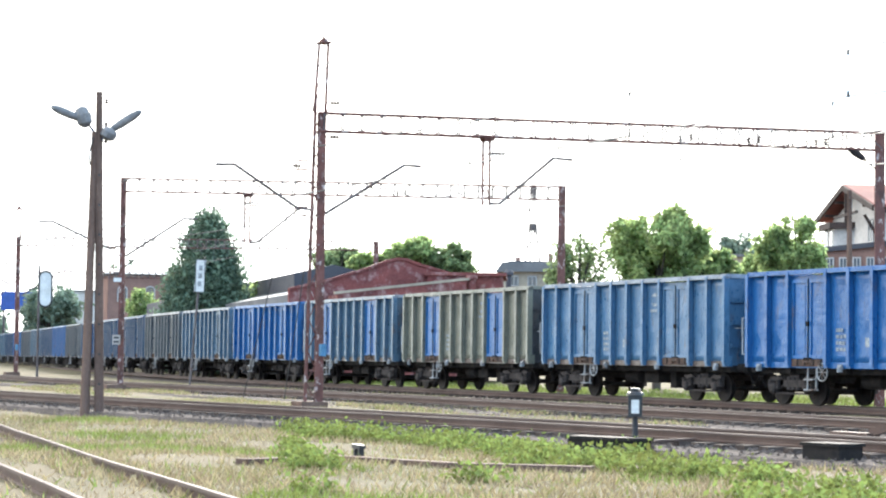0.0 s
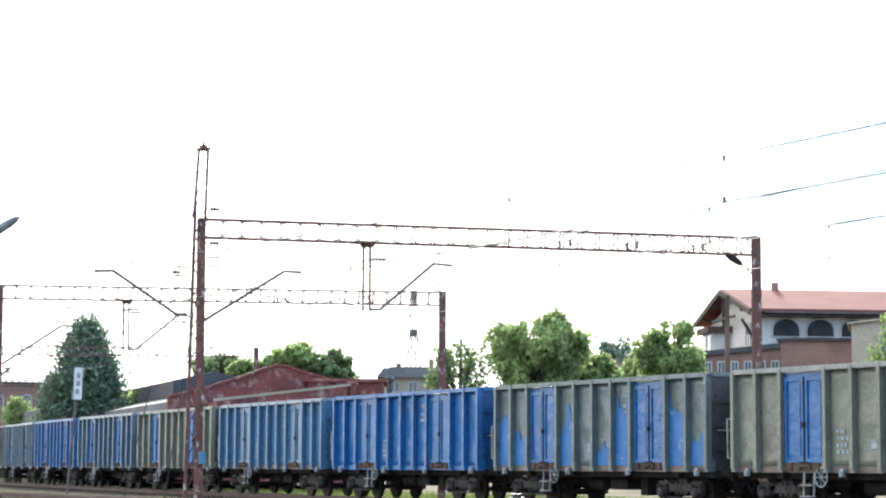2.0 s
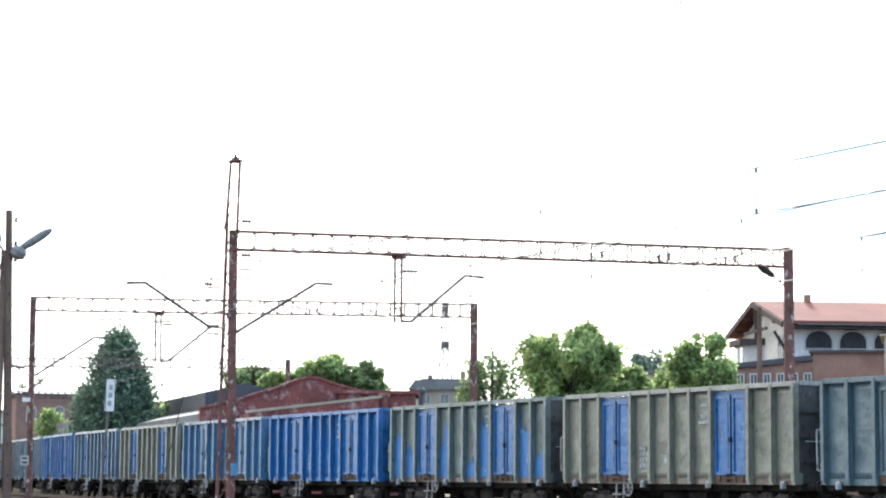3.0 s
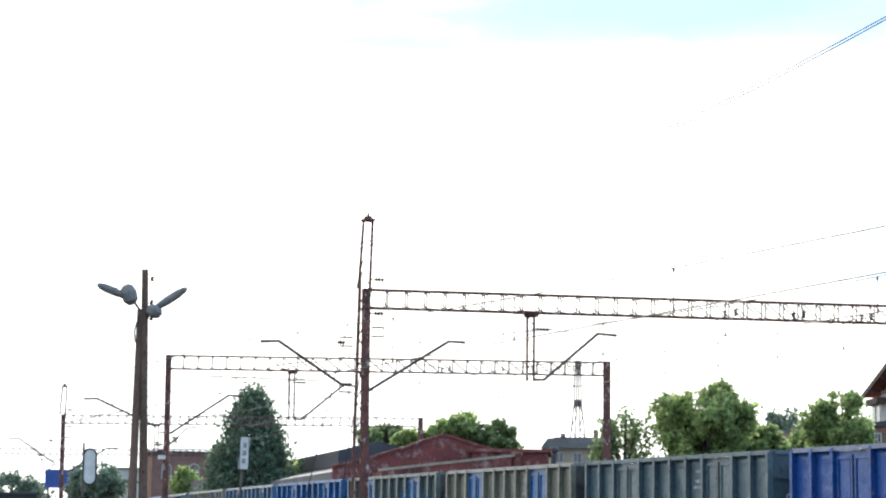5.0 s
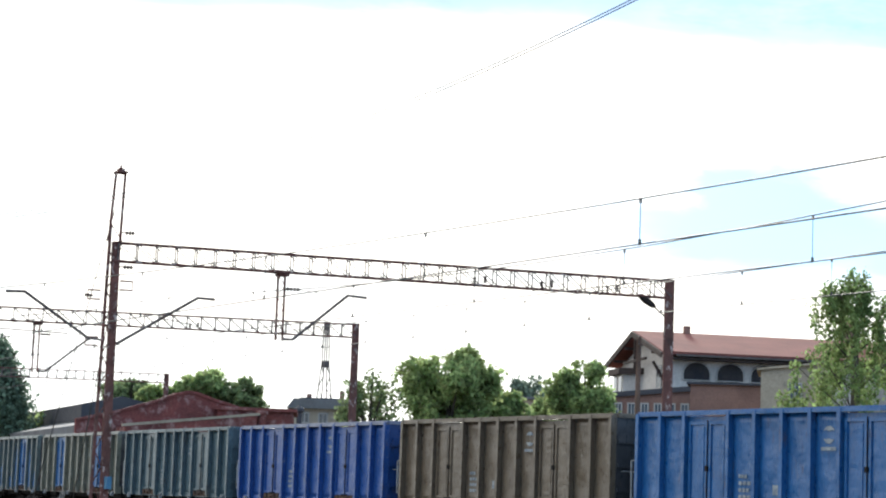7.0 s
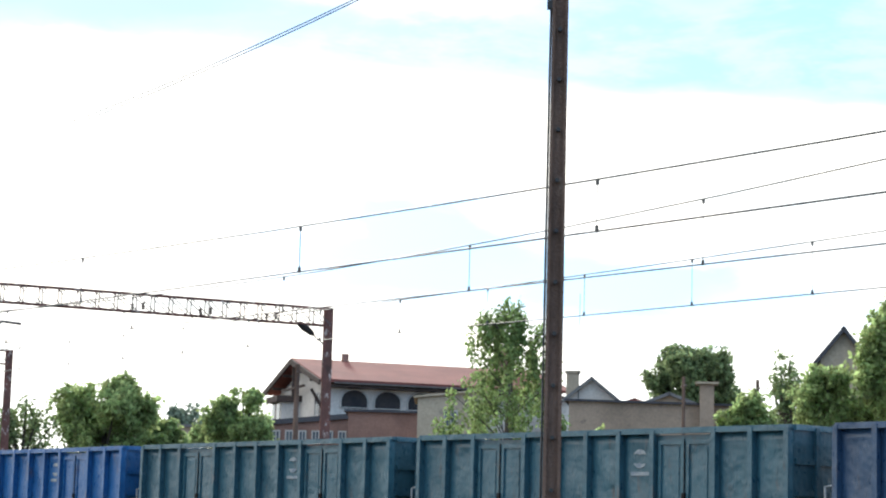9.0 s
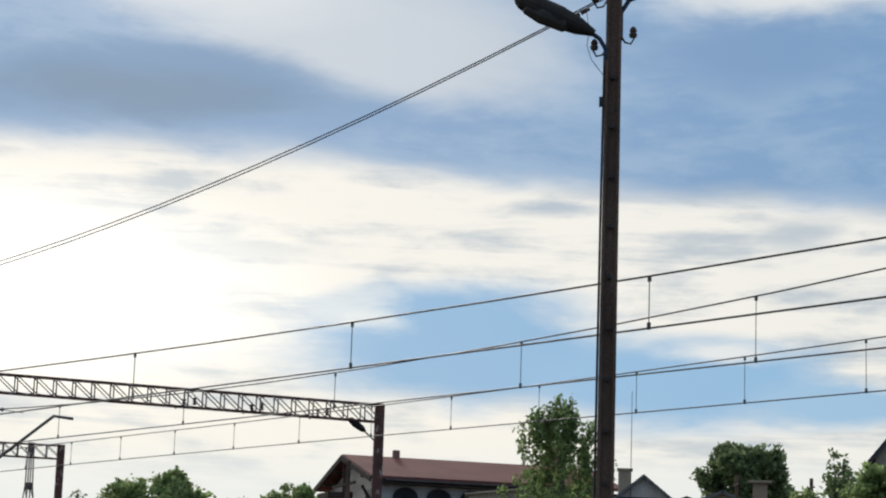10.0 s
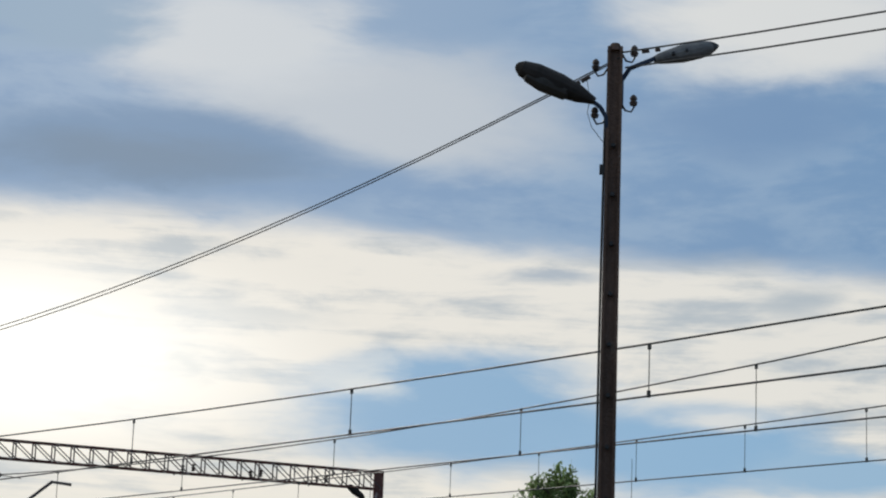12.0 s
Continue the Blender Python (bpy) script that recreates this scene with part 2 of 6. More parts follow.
M["rail"] = material("rail_steel", (0.085, 0.055, 0.045), 0.75, 0.1, (0.12, 0.08, 0.065), 1.0, 20, 0.1, spec=0.2)
M["railtop"] = material("worn_rail_head", (0.15, 0.115, 0.10), 0.75, 0.0, (0.10, 0.075, 0.065), 0.25, 20, 0.05, spec=0.08)
M["sleeper"] = material("oiled_sleeper", (0.06, 0.046, 0.04), 0.95, 0, (0.10, 0.078, 0.066), 1.5, 18, 0.3, spec=0.1)
M["ballast"] = material("ballast_stone", (0.095, 0.078, 0.072), 0.95, 0, (0.06, 0.05, 0.045), 0.5, 9, 1.0, 16, stain=(0.115, 0.09, 0.078), stain_amount=0.1, island=0.35, spec=0.03)
M["ground"] = material("dry_meadow", (0.128, 0.103, 0.066), 0.95, 0, (0.088, 0.078, 0.044), 0.22, 4, 0.7, 9, stain=(0.115, 0.088, 0.07), stain_amount=0.2, sharp=0.2, spec=0.05)
M["grass_dry"] = material("dry_grass", (0.33, 0.262, 0.165), 0.9, 0, (0.25, 0.20, 0.115), 0.35, 6, 0, island=0.35, thin=0.3, spec=0.1)
M["grass_green"] = material("weed_leaf", (0.165, 0.205, 0.058), 0.85, 0, (0.15, 0.17, 0.05), 0.5, 6, 0, island=0.45, thin=0.4, spec=0.1)
M["leaf"] = material("tree_leaf", (0.215, 0.27, 0.13), 0.8, 0, (0.155, 0.205, 0.10), 0.35, 5, 0, island=0.5, thin=0.6, spec=0.15)
M["leaf_light"] = material("young_leaf", (0.31, 0.385, 0.165), 0.8, 0, (0.225, 0.295, 0.125), 0.35, 5, 0, island=0.5, thin=0.68, spec=0.15)
M["leaf_birch"] = material("birch_leaf", (0.215, 0.285, 0.11), 0.8, 0, (0.15, 0.21, 0.085), 0.35, 5, 0, island=0.5, thin=0.65, spec=0.15)
M["leaf_dark"] = material("conifer_needle", (0.150, 0.205, 0.140), 0.85, 0, (0.108, 0.155, 0.108), 0.35, 5, 0, island=0.5, thin=0.4, spec=0.1)
# Distance haze put into the colour: greyer leaves for far trees.
M["leaf_hazed"] = material("hazed_distant_leaf", (0.20, 0.255, 0.19), 0.85, 0, (0.155, 0.205, 0.155), 0.2, 4, 0, island=0.3, thin=0.35, spec=0.1)
M["bark"] = material("bark", (0.085, 0.07, 0.055), 0.95, 0, (0.05, 0.04, 0.035), 2, 15, 0.5)
M["brick_red"] = material("red_painted_brick", (0.215, 0.072, 0.064), 0.88, 0, (0.125, 0.05, 0.047), 0.6, 7, 0.4, stain=(0.34, 0.22, 0.205), stain_amount=0.34, sharp=0.16, spec=0.1, grain=0.25)
M["brick"] = material("old_brick", (0.245, 0.145, 0.118), 0.9, 0, (0.18, 0.108, 0.09), 0.5, 8, 0.3, spec=0.1)
M["brick_wall"] = material("grey_brown_masonry", (0.31, 0.235, 0.18), 0.9, 0, (0.225, 0.17, 0.13), 0.4, 7, 0.3, stain=(0.13, 0.10, 0.09), stain_amount=0.05)
M["brick_pale"] = material("tan_brick", (0.30, 0.19, 0.14), 0.9, 0, (0.22, 0.14, 0.105), 0.5, 8, 0.3, spec=0.1)
M["sheet_roof"] = material("pale_sheet_roof", (0.42, 0.44, 0.45), 0.55, 0.1, (0.33, 0.34, 0.35), 0.5, 8, 0.1)
M["roof_grey"] = material("grey_felt_roof", (0.15, 0.15, 0.155), 0.85, 0, (0.10, 0.10, 0.105), 0.3, 5, 0.2)
M["roof_slate"] = material("slate_roof", (0.15, 0.15, 0.155), 0.85, 0, (0.11, 0.11, 0.112), 0.5, 6, 0.2)
M["roof_red"] = material("red_tile_roof", (0.21, 0.08, 0.068), 0.9, 0, (0.16, 0.062, 0.055), 0.3, 6, 0.2, spec=0.08)
M["roof_dark"] = material("dark_roof", (0.05, 0.05, 0.06), 0.7, 0, (0.035, 0.035, 0.045), 0.5, 6, 0.2)
M["plaster"] = material("cream_plaster", (0.52, 0.49, 0.46), 0.9, 0, (0.42, 0.39, 0.37), 0.4, 6, 0.2, stain=(0.30, 0.27, 0.25), stain_amount=0.05)
M["plaster_grey"] = material("beige_render", (0.39, 0.325, 0.25), 0.9, 0, (0.29, 0.24, 0.185), 0.4, 6, 0.2, stain=(0.20, 0.18, 0.155), stain_amount=0.08, spec=0.1)
M["trim"] = material("window_frame_paint", (0.40, 0.385, 0.37), 0.7, 0, (0.31, 0.30, 0.29), 2, 20, 0.05)
M["dark_wood"] = material("dark_timber", (0.055, 0.035, 0.03), 0.8, 0, (0.035, 0.025, 0.022), 2, 15, 0.2)
M["glass"] = material("window_glass", (0.03, 0.035, 0.045), 0.08, 0, (0.05, 0.055, 0.06), 1, 10, 0, spec=0.6)
M["interior"] = material("shaded_interior", (0.03, 0.03, 0.035), 0.9, 0, (0.05, 0.045, 0.045), 1.2, 10, 0, spec=0.1)
M["sign"] = material("white_sign", (0.62, 0.62, 0.60), 0.6, 0, (0.5, 0.5, 0.48), 2, 20, 0)
M["box_blue"] = material("faded_blue_box", (0.07, 0.20, 0.33), 0.6, 0, (0.05, 0.15, 0.26), 4, 25, 0.1)
M["arm_blue"] = material("faded_blue_arm", (0.045, 0.068, 0.115), 0.75, 0, (0.03, 0.045, 0.08), 4, 25, 0.1, spec=0.15)
M["sign_old"] = material("weathered_plate", (0.36, 0.34, 0.32), 0.7, 0, (0.24, 0.22, 0.20), 5, 25, 0.1)
M["black"] = material("black_paint", (0.02, 0.02, 0.022), 0.5, 0, (0.03, 0.03, 0.032), 3, 25, 0.1)
M["blue_sign"] = material("blue_panel", (0.03, 0.08, 0.30), 0.5, 0, (0.025, 0.06, 0.22), 2, 20, 0)


# ---- building helpers ----
def box(bm, c, s, rot=None):
    """A box with centre c and full sizes s."""
    vs = []
    for dx in (-.5, .5):
        for dy in (-.5, .5):
            for dz in (-.5, .5):
                v = Vector((dx * s[0], dy * s[1], dz * s[2]))
                if rot is not None:
                    v = rot @ v
                vs.append(bm.verts.new(v + Vector(c)))
    for q in ((0, 1, 3, 2), (4, 6, 7, 5), (0, 4, 5, 1), (2, 3, 7, 6), (0, 2, 6, 4), (1, 5, 7, 3)):
        bm.faces.new([vs[i] for i in q])
    return vs


def frame_of(p, q):
    """A turn that carries Z onto the way from p to q."""
    d = (Vector(q) - Vector(p))
    return d.to_track_quat("Z", "Y").to_matrix(), d.length


def bar(bm, p, q, w, h=None):
    rot, n = frame_of(p, q)
    box(bm, (Vector(p) + Vector(q)) / 2, (w, h or w, n), rot)


def tube(bm, p, q, r1, r2=None, n=8):
    rot, length = frame_of(p, q)
    r2 = r1 if r2 is None else r2
    a, b = [], []
    for i in range(n):
        t = 2 * math.pi * i / n
        u = Vector((math.cos(t), math.sin(t), 0))
        a.append(bm.verts.new(rot @ (u * r1) + Vector(p)))
        b.append(bm.verts.new(rot @ (u * r2) + Vector(q)))
    for i in range(n):
        bm.faces.new((a[i], a[(i + 1) % n], b[(i + 1) % n], b[i]))
    bm.faces.new(a[::-1])
    bm.faces.new(b)


def path_tube(bm, pts, r, n=6):
    """One bent tube through pts."""
    pts = [Vector(p) for p in pts]
    rings, ref = [], None
    for i, p in enumerate(pts):
        d = (pts[min(i + 1, len(pts) - 1)] - pts[max(i - 1, 0)]).normalized()
        if ref is None:
            ref = d.orthogonal().normalized()
        ref = (ref - d * ref.dot(d)).normalized()
        side = d.cross(ref)
        rings.append([bm.verts.new(p + (ref * math.cos(2 * math.pi * k / n) + side * math.sin(2 * math.pi * k / n)) * r) for k in range(n)])
    for a, b in zip(rings, rings[1:]):
        for k in range(n):
            bm.faces.new((a[k], a[(k + 1) % n], b[(k + 1) % n], b[k]))
    bm.faces.new(rings[0][::-1])
    bm.faces.new(rings[-1])


def lathe(bm, p, q, profile, n=12):
    """A turned body from p to q; profile: pairs of (share of the way, radius)."""
    rot, length = frame_of(p, q)
    rings = []
    for s, r in profile:
        rings.append([bm.verts.new(rot @ Vector((math.cos(2 * math.pi * i / n) * r, math.sin(2 * math.pi * i / n) * r, s * length)) + Vector(p))
                      for i in range(n)])
    for a, b in zip(rings, rings[1:]):
        for i in range(n):
            bm.faces.new((a[i], a[(i + 1) % n], b[(i + 1) % n], b[i]))
    bm.faces.new(rings[0][::-1])
    bm.faces.new(rings[-1])


def prism(bm, outline, a, b):
    """An outline (list of 2D points, as functions of the two carriers) swept from a to b: outline points are Vectors; a, b offsets."""
    lo = [bm.verts.new(Vector(p) + Vector(a)) for p in outline]
    hi = [bm.verts.new(Vector(p) + Vector(b)) for p in outline]
    n = len(outline)
    for i in range(n):
        bm.faces.new((lo[i], lo[(i + 1) % n], hi[(i + 1) % n], hi[i]))
    bm.faces.new(lo[::-1])
    bm.faces.new(hi)


def mesh_of(name, bm, mat, smooth=False):
    bmesh.ops.recalc_face_normals(bm, faces=bm.faces)
    me = bpy.data.meshes.new(name)
    bm.to_mesh(me)
    bm.free()
    me.materials.append(M[mat])
    if smooth:
        me.shade_smooth()
    return me


def part(name, bm, mat, parent=None, label="", smooth=False):
    ob = new(name, mesh_of(name, bm, mat, smooth))
    ob.parent = parent
    if label:
        tagged(ob, label)
    return ob


def thing(name, m, label, category, group="", kind=""):
    ob = new(name)
    ob.matrix_basis = m
    return tagged(ob, label, category, group, kind)


def B():
    return bmesh.new()


# ---- ground and tracks ----
GROUND_Z = -0.42


def arc_point(s, off=0.0):
    """The train's track, s metres to the left of x = -46 along it; off: sideways, away from the camera."""
    k = 0.001771
    s2 = min(max(s, -40.0), 95.0)
    x, y, th = -46 - math.sin(k * s2) / k, 34.75 + (1 - math.cos(k * s2)) / k, k * s2
    x, y = x - math.cos(th) * (s - s2), y + math.sin(th) * (s - s2)
    return Vector((x + math.sin(th) * off, y + math.cos(th) * off, 0)), th


def build_ground():
    bm = B()
    # fine near the tracks, coarse to the horizon
    xs = [-3000, -1200, -600, -350, -240] + [-200 + i * 2.0 for i in range(111)] + [40, 80, 200, 600, 1500, 3000]
    ys = [-1500, -400, -120, -40] + [-12 + i * 2.0 for i in range(46)] + [90, 110, 140, 200, 350, 700, 1400, 3000]
    grid = []
    for x in xs:
        col = []
        for y in ys:
            d = math.hypot(x, y)
            z = GROUND_Z
            if d < 230:
                z += 0.09 * noise.noise(Vector((x * 0.16, y * 0.16, 0))) + 0.04 * noise.noise(Vector((x * 0.7, y * 0.7, 3)))
            if y > 16:
                z += min((y - 16) / 8, 1) * 0.16
            if y > 42:
                z += min((y - 42) / 60, 1) * 0.9
            col.append(bm.verts.new((x, y, z)))
        grid.append(col)
    for i in range(len(xs) - 1):
        for j in range(len(ys) - 1):
            bm.faces.new((grid[i][j], grid[i + 1][j], grid[i + 1][j + 1], grid[i][j + 1]))
    ob = part("ground", bm, "ground", smooth=True)
    tagged(ob, "dry grassy railway ground with bare earth patches", "ground", kind="structure")


def spline(pts, step=0.6):
    """Evenly stepped points along a smooth line through pts."""
    out = []
    for i in range(len(pts) - 1):
        p0, p1, p2, p3 = (Vector((*pts[min(max(k, 0), len(pts) - 1)], 0)) for k in (i - 1, i, i + 1, i + 2))
        n = max(2, int((p2 - p1).length / 1.5))
        for k in range(n):
            t = k / n
            out.append(0.5 * ((2 * p1) + (p2 - p0) * t + (2 * p0 - 5 * p1 + 4 * p2 - p3) * t * t + (3 * p1 - p0 - 3 * p2 + p3) * t ** 3))
    out.append(Vector((*pts[-1], 0)))
    # resample
    res, carry = [out[0]], 0.0
    for a, b in zip(out, out[1:]):
        d = (b - a).length
        pos = step - carry
        while pos <= d:
            res.append(a + (b - a) * pos / d)
            pos += step
        carry = (carry + d) % step
    return res


def sweep(bm, pts, section, z):
    """A section of (sideways, up) points swept along pts."""
    rings = []
    for i, p in enumerate(pts):
        d = (pts[min(i + 1, len(pts) - 1)] - pts[max(i - 1, 0)]).normalized()
        n = Vector((-d.y, d.x, 0))
        rings.append([bm.verts.new(p + n * a + Vector((0, 0, z + b))) for a, b in section])
    k = len(section)
    for a, b in zip(rings, rings[1:]):
        for i in range(k):
            bm.faces.new((a[i], a[(i + 1) % k], b[(i + 1) % k], b[i]))
    bm.faces.new(rings[0][::-1])
    bm.faces.new(rings[-1])


RAIL_WEB = ((-0.07, -0.16), (-0.07, -0.135), (-0.012, -0.12), (-0.012, -0.035), (0.012, -0.035), (0.012, -0.12), (0.07, -0.135), (0.07, -0.16))
RAIL_HEAD = ((-0.036, -0.04), (-0.036, -0.004), (-0.03, 0.0), (0.03, 0.0), (0.036, -0.004), (0.036, -0.04))


def build_track(pts, z, label, bed=True, sleepers=True, bed_half=2.6):
    track = thing("railway_track", pose(0, 0, 0), label, "railway track", "tracks", "structure")
    fine = spline(pts, 0.6)
    coarse = fine[::4] + [fine[-1]]
    rng = random.Random(len(fine))
    for side in (-0.7475, 0.7475):
        line = []
        for i, p in enumerate(coarse):
            d = (coarse[min(i + 1, len(coarse) - 1)] - coarse[max(i - 1, 0)]).normalized()
            line.append(p + Vector((-d.y, d.x, 0)) * side)
        bm = B()
        sweep(bm, line, RAIL_WEB, z)
        rail = part("rail", bm, "rail", track)
        bm = B()
        sweep(bm, line, RAIL_HEAD, z)
        part("rail_head", bm, "railtop", rail, "worn shiny rail head")
    if sleepers:
        bm = B()
        box(bm, (0, 0, 0), (0.24, 2.5, 0.14))
        me = mesh_of("sleeper", bm, "sleeper")
        near = [i for i, p in enumerate(fine) if -110 < p.x < 5]
        for i in near[:290]:
            d = (fine[min(i + 1, len(fine) - 1)] - fine[max(i - 1, 0)]).normalized()
            o = new("sleeper", me)
            o.parent = track
            o.matrix_basis = Matrix.Translation(fine[i] + Vector((0, 0, z - 0.235 + rng.uniform(-.01, .01)))) @ \
                Matrix.Rotation(math.atan2(d.y, d.x) + rng.uniform(-.02, .02), 4, "Z")
    if bed:
        bm = B()
        sweep(bm, coarse, ((-bed_half - 0.7, -0.62), (-bed_half, -0.24), (bed_half, -0.24), (bed_half + 0.7, -0.62)), z)
        b = part("ballast_bed", bm, "ballast", track, "grey-brown crushed stone ballast")
        tagged(b, kind="stuff")
    return track


T2 = [(60, 28.5), (10, 27.4), (-38, 27.0), (-56, 27.2), (-80, 26.4), (-110, 26.6), (-150, 30.0), (-200, 37), (-320, 58)]
T3 = [(60, 28.3), (10, 24.0), (-30, 20.3), (-40, 19.2), (-55, 17.0), (-75, 15.2), (-120, 15), (-200, 24), (-320, 42)]
T4 = [(30, -0.4), (0, 3.7), (-20.5, 6.40), (-27.6, 7.22), (-34, 8.1), (-41, 9.05), (-50, 10.4), (-75, 14.3)]
build_ground()
build_track([tuple(arc_point(s)[0].xy) for s in range(-110, 330, 20)], 0.0, "railway track on dark stone ballast under the train", bed_half=2.5)
build_track(T2, 0.0, "empty railway track with brown rails on stained ballast", bed_half=3.3)
build_track(T3, -0.05, "railway track with worn rails beside the grass strip")
build_track(T4, -0.28, "rusty overgrown siding in dry grass", bed_half=1.1)


# ---- wagons ----
LEN, ZT, ZB, HW = 11.82, 3.71, 1.05, 1.31
PANEL, DOOR = 1.03, 1.79


def build_wagon(m):
    w = thing("open_freight_wagon", m, "open box freight wagon with ribbed steel sides", "freight wagon", "wagons of the moving train")
    x = -LEN / 2
    fields = [PANEL, PANEL, DOOR, PANEL, PANEL, PANEL, PANEL, DOOR, PANEL, PANEL]
    edges = [x]
    for f in fields:
        edges.append(edges[-1] + f)
    bm = B()
    bm.free()
    panel_meshes = []
    for seed in range(6):
        # a steel sheet buckled inwards between its ribs
        bm = B()
        nx, nz, ph = 7, 12, ZT - ZB - 0.24
        sheets = []
        for face in (0, 1):
            grid = []
            for a in range(nx + 1):
                row = []
                for c in range(nz + 1):
                    u, v = a / nx, c / nz
                    rim = min(1.0, 5 * min(u, 1 - u)) * min(1.0, 6 * min(v, 1 - v))
                    q = Vector((u * 2.1 + seed * 7.3, v * 4.6, seed * 3.1))
                    dent = 0.016 + 0.030 * max(noise.noise(q), -0.4) + 0.020 * noise.noise(q * 2.3)
                    row.append(bm.verts.new(((u - 0.5) * (PANEL - 0.02), max(dent, 0.0) * rim * 1.25 - 0.02 + face * 0.02, (v - 0.5) * ph)))
                grid.append(row)
            for a in range(nx):
                for c in range(nz):
                    bm.faces.new((grid[a][c], grid[a + 1][c], grid[a + 1][c + 1], grid[a][c + 1]))
            sheets.append(grid)
        edge = [(a, 0) for a in range(nx)] + [(nx, c) for c in range(nz)] + [(a, nz) for a in range(nx, 0, -1)] + [(0, c) for c in range(nz, 0, -1)]
        for (a, c), (a2, c2) in zip(edge, edge[1:] + edge[:1]):
            bm.faces.new((sheets[0][a][c], sheets[0][a2][c2], sheets[1][a2][c2], sheets[1][a][c]))
        panel_meshes.append(mesh_of("side_panel", bm, "paint", True))
    bm = B()
    box(bm, (0, -0.035, 0), (0.085, 0.22, ZT - ZB - 0.10))
    box(bm, (0, -0.144, 0), (0.125, 0.022, ZT - ZB - 0.16))
    box(bm, (0, 0, -(ZT - ZB) / 2 + 0.14), (0.15, 0.25, 0.30))
    rib_mesh = mesh_of("rib", bm, "paint")
    bm = B()
    leaf_w = DOOR / 2 - 0.115
    hgt = ZT - ZB - 0.5
    box(bm, (0, 0, 0), (leaf_w, 0.05, hgt))
    for dx in (-leaf_w / 2 + 0.05, leaf_w / 2 - 0.05):
        box(bm, (dx, -0.045, 0), (0.09, 0.05, hgt))
    for dz in (-hgt / 2 + 0.05, hgt / 2 - 0.05):
        box(bm, (0, -0.047, dz), (leaf_w, 0.05, 0.09))
    box(bm, (0, -0.03, 0.02), (leaf_w - 0.34, 0.03, hgt - 0.34))
    leaf_mesh = mesh_of("door_leaf", bm, "paint")
    # Near-black sheet behind the leaves puts the door gaps' shade into colour.
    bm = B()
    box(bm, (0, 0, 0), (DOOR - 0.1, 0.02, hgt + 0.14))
    gap_shade_mesh = mesh_of("door_recess", bm, "under")
    bm = B()
    box(bm, (0, 0, 0), (DOOR - 0.1, 0.08, 0.16))
    header_mesh = mesh_of("door_header", bm, "paint")
    bm = B()
    tube(bm, (0, -0.09, -hgt / 2 - 0.15), (0, -0.09, hgt / 2), 0.013, 0.013, 6)
    box(bm, (0.0, -0.10, -0.15), (0.09, 0.06, 0.13))
    box(bm, (0.0, -0.10, -hgt / 2 - 0.03), (0.30, 0.07, 0.08))
    latch_mesh = mesh_of("latch", bm, "under")
    bm = B()
    box(bm, (0, 0, 0), (DOOR - 0.16, 0.10, 0.20))
    for dx in (-0.55, -0.2, 0.2, 0.55):
        box(bm, (dx, -0.07, 0.02), (0.12, 0.06, 0.16))
    box(bm, (0, -0.09, 0.05), (0.42, 0.06, 0.09))
    foot_mesh = mesh_of("door_hinge_plate", bm, "rusty")

    def put(name, me, parent, px, py, pz, flip):
        o = new(name, me)
        o.parent = parent
        o.matrix_basis = pose(px, py, pz, 0, 0, 180 if flip else 0)
        return o

    for flip in (False, True):
        sg = 1 if flip else -1
        zc = (ZT + ZB) / 2
        for i, f in enumerate(fields):
            xc = (edges[i] + edges[i + 1]) / 2
            if f == PANEL:
                put("side_panel", panel_meshes[(i * 5 + flip * 2) % 6], w, xc, sg * (HW - 0.06), zc, flip)
            else:
                put("door_recess", gap_shade_mesh, w, xc, sg * (HW - 0.11), zc - 0.02, flip)
                for dx in (-leaf_w / 2 - 0.022, leaf_w / 2 + 0.022):
                    put("door_leaf", leaf_mesh, w, xc + dx, sg * (HW - 0.05), zc - 0.02, flip)
                put("door_header", header_mesh, w, xc, sg * (HW - 0.06), ZT - 0.24, flip)
                put("latch", latch_mesh, w, xc, sg * (HW - 0.05), zc, flip)
                put("door_hinge_plate", foot_mesh, w, xc, sg * (HW - 0.035), ZB + 0.12, flip)
        for e in edges:
            put("rib", rib_mesh, w, min(max(e, -LEN / 2 + 0.055), LEN / 2 - 0.055), sg * (HW - 0.025), zc, flip)
        bm = B()
        box(bm, (0, sg * (HW - 0.02), ZT - 0.06), (LEN, 0.15, 0.12))
        box(bm, (0, sg * (HW + 0.04), ZT - 0.10), (LEN, 0.14, 0.06))
        part("top_rail", bm, "paint", w, "worn top rail, paler on some wagons for sky light")
        bm = B()
        box(bm, (0, sg * (HW - 0.07), ZB + 0.06), (LEN, 0.10, 0.16))
        part("side_sill", bm, "paint", w)
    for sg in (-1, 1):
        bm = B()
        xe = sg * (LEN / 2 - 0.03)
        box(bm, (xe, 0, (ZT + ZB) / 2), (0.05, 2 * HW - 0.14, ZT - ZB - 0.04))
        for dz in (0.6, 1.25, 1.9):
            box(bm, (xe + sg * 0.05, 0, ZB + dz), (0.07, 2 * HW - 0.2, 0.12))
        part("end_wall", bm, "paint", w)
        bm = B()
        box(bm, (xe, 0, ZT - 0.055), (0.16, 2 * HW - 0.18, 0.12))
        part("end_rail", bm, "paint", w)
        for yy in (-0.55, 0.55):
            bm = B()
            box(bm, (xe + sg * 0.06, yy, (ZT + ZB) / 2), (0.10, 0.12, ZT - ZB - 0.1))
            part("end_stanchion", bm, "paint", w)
        bm = B()
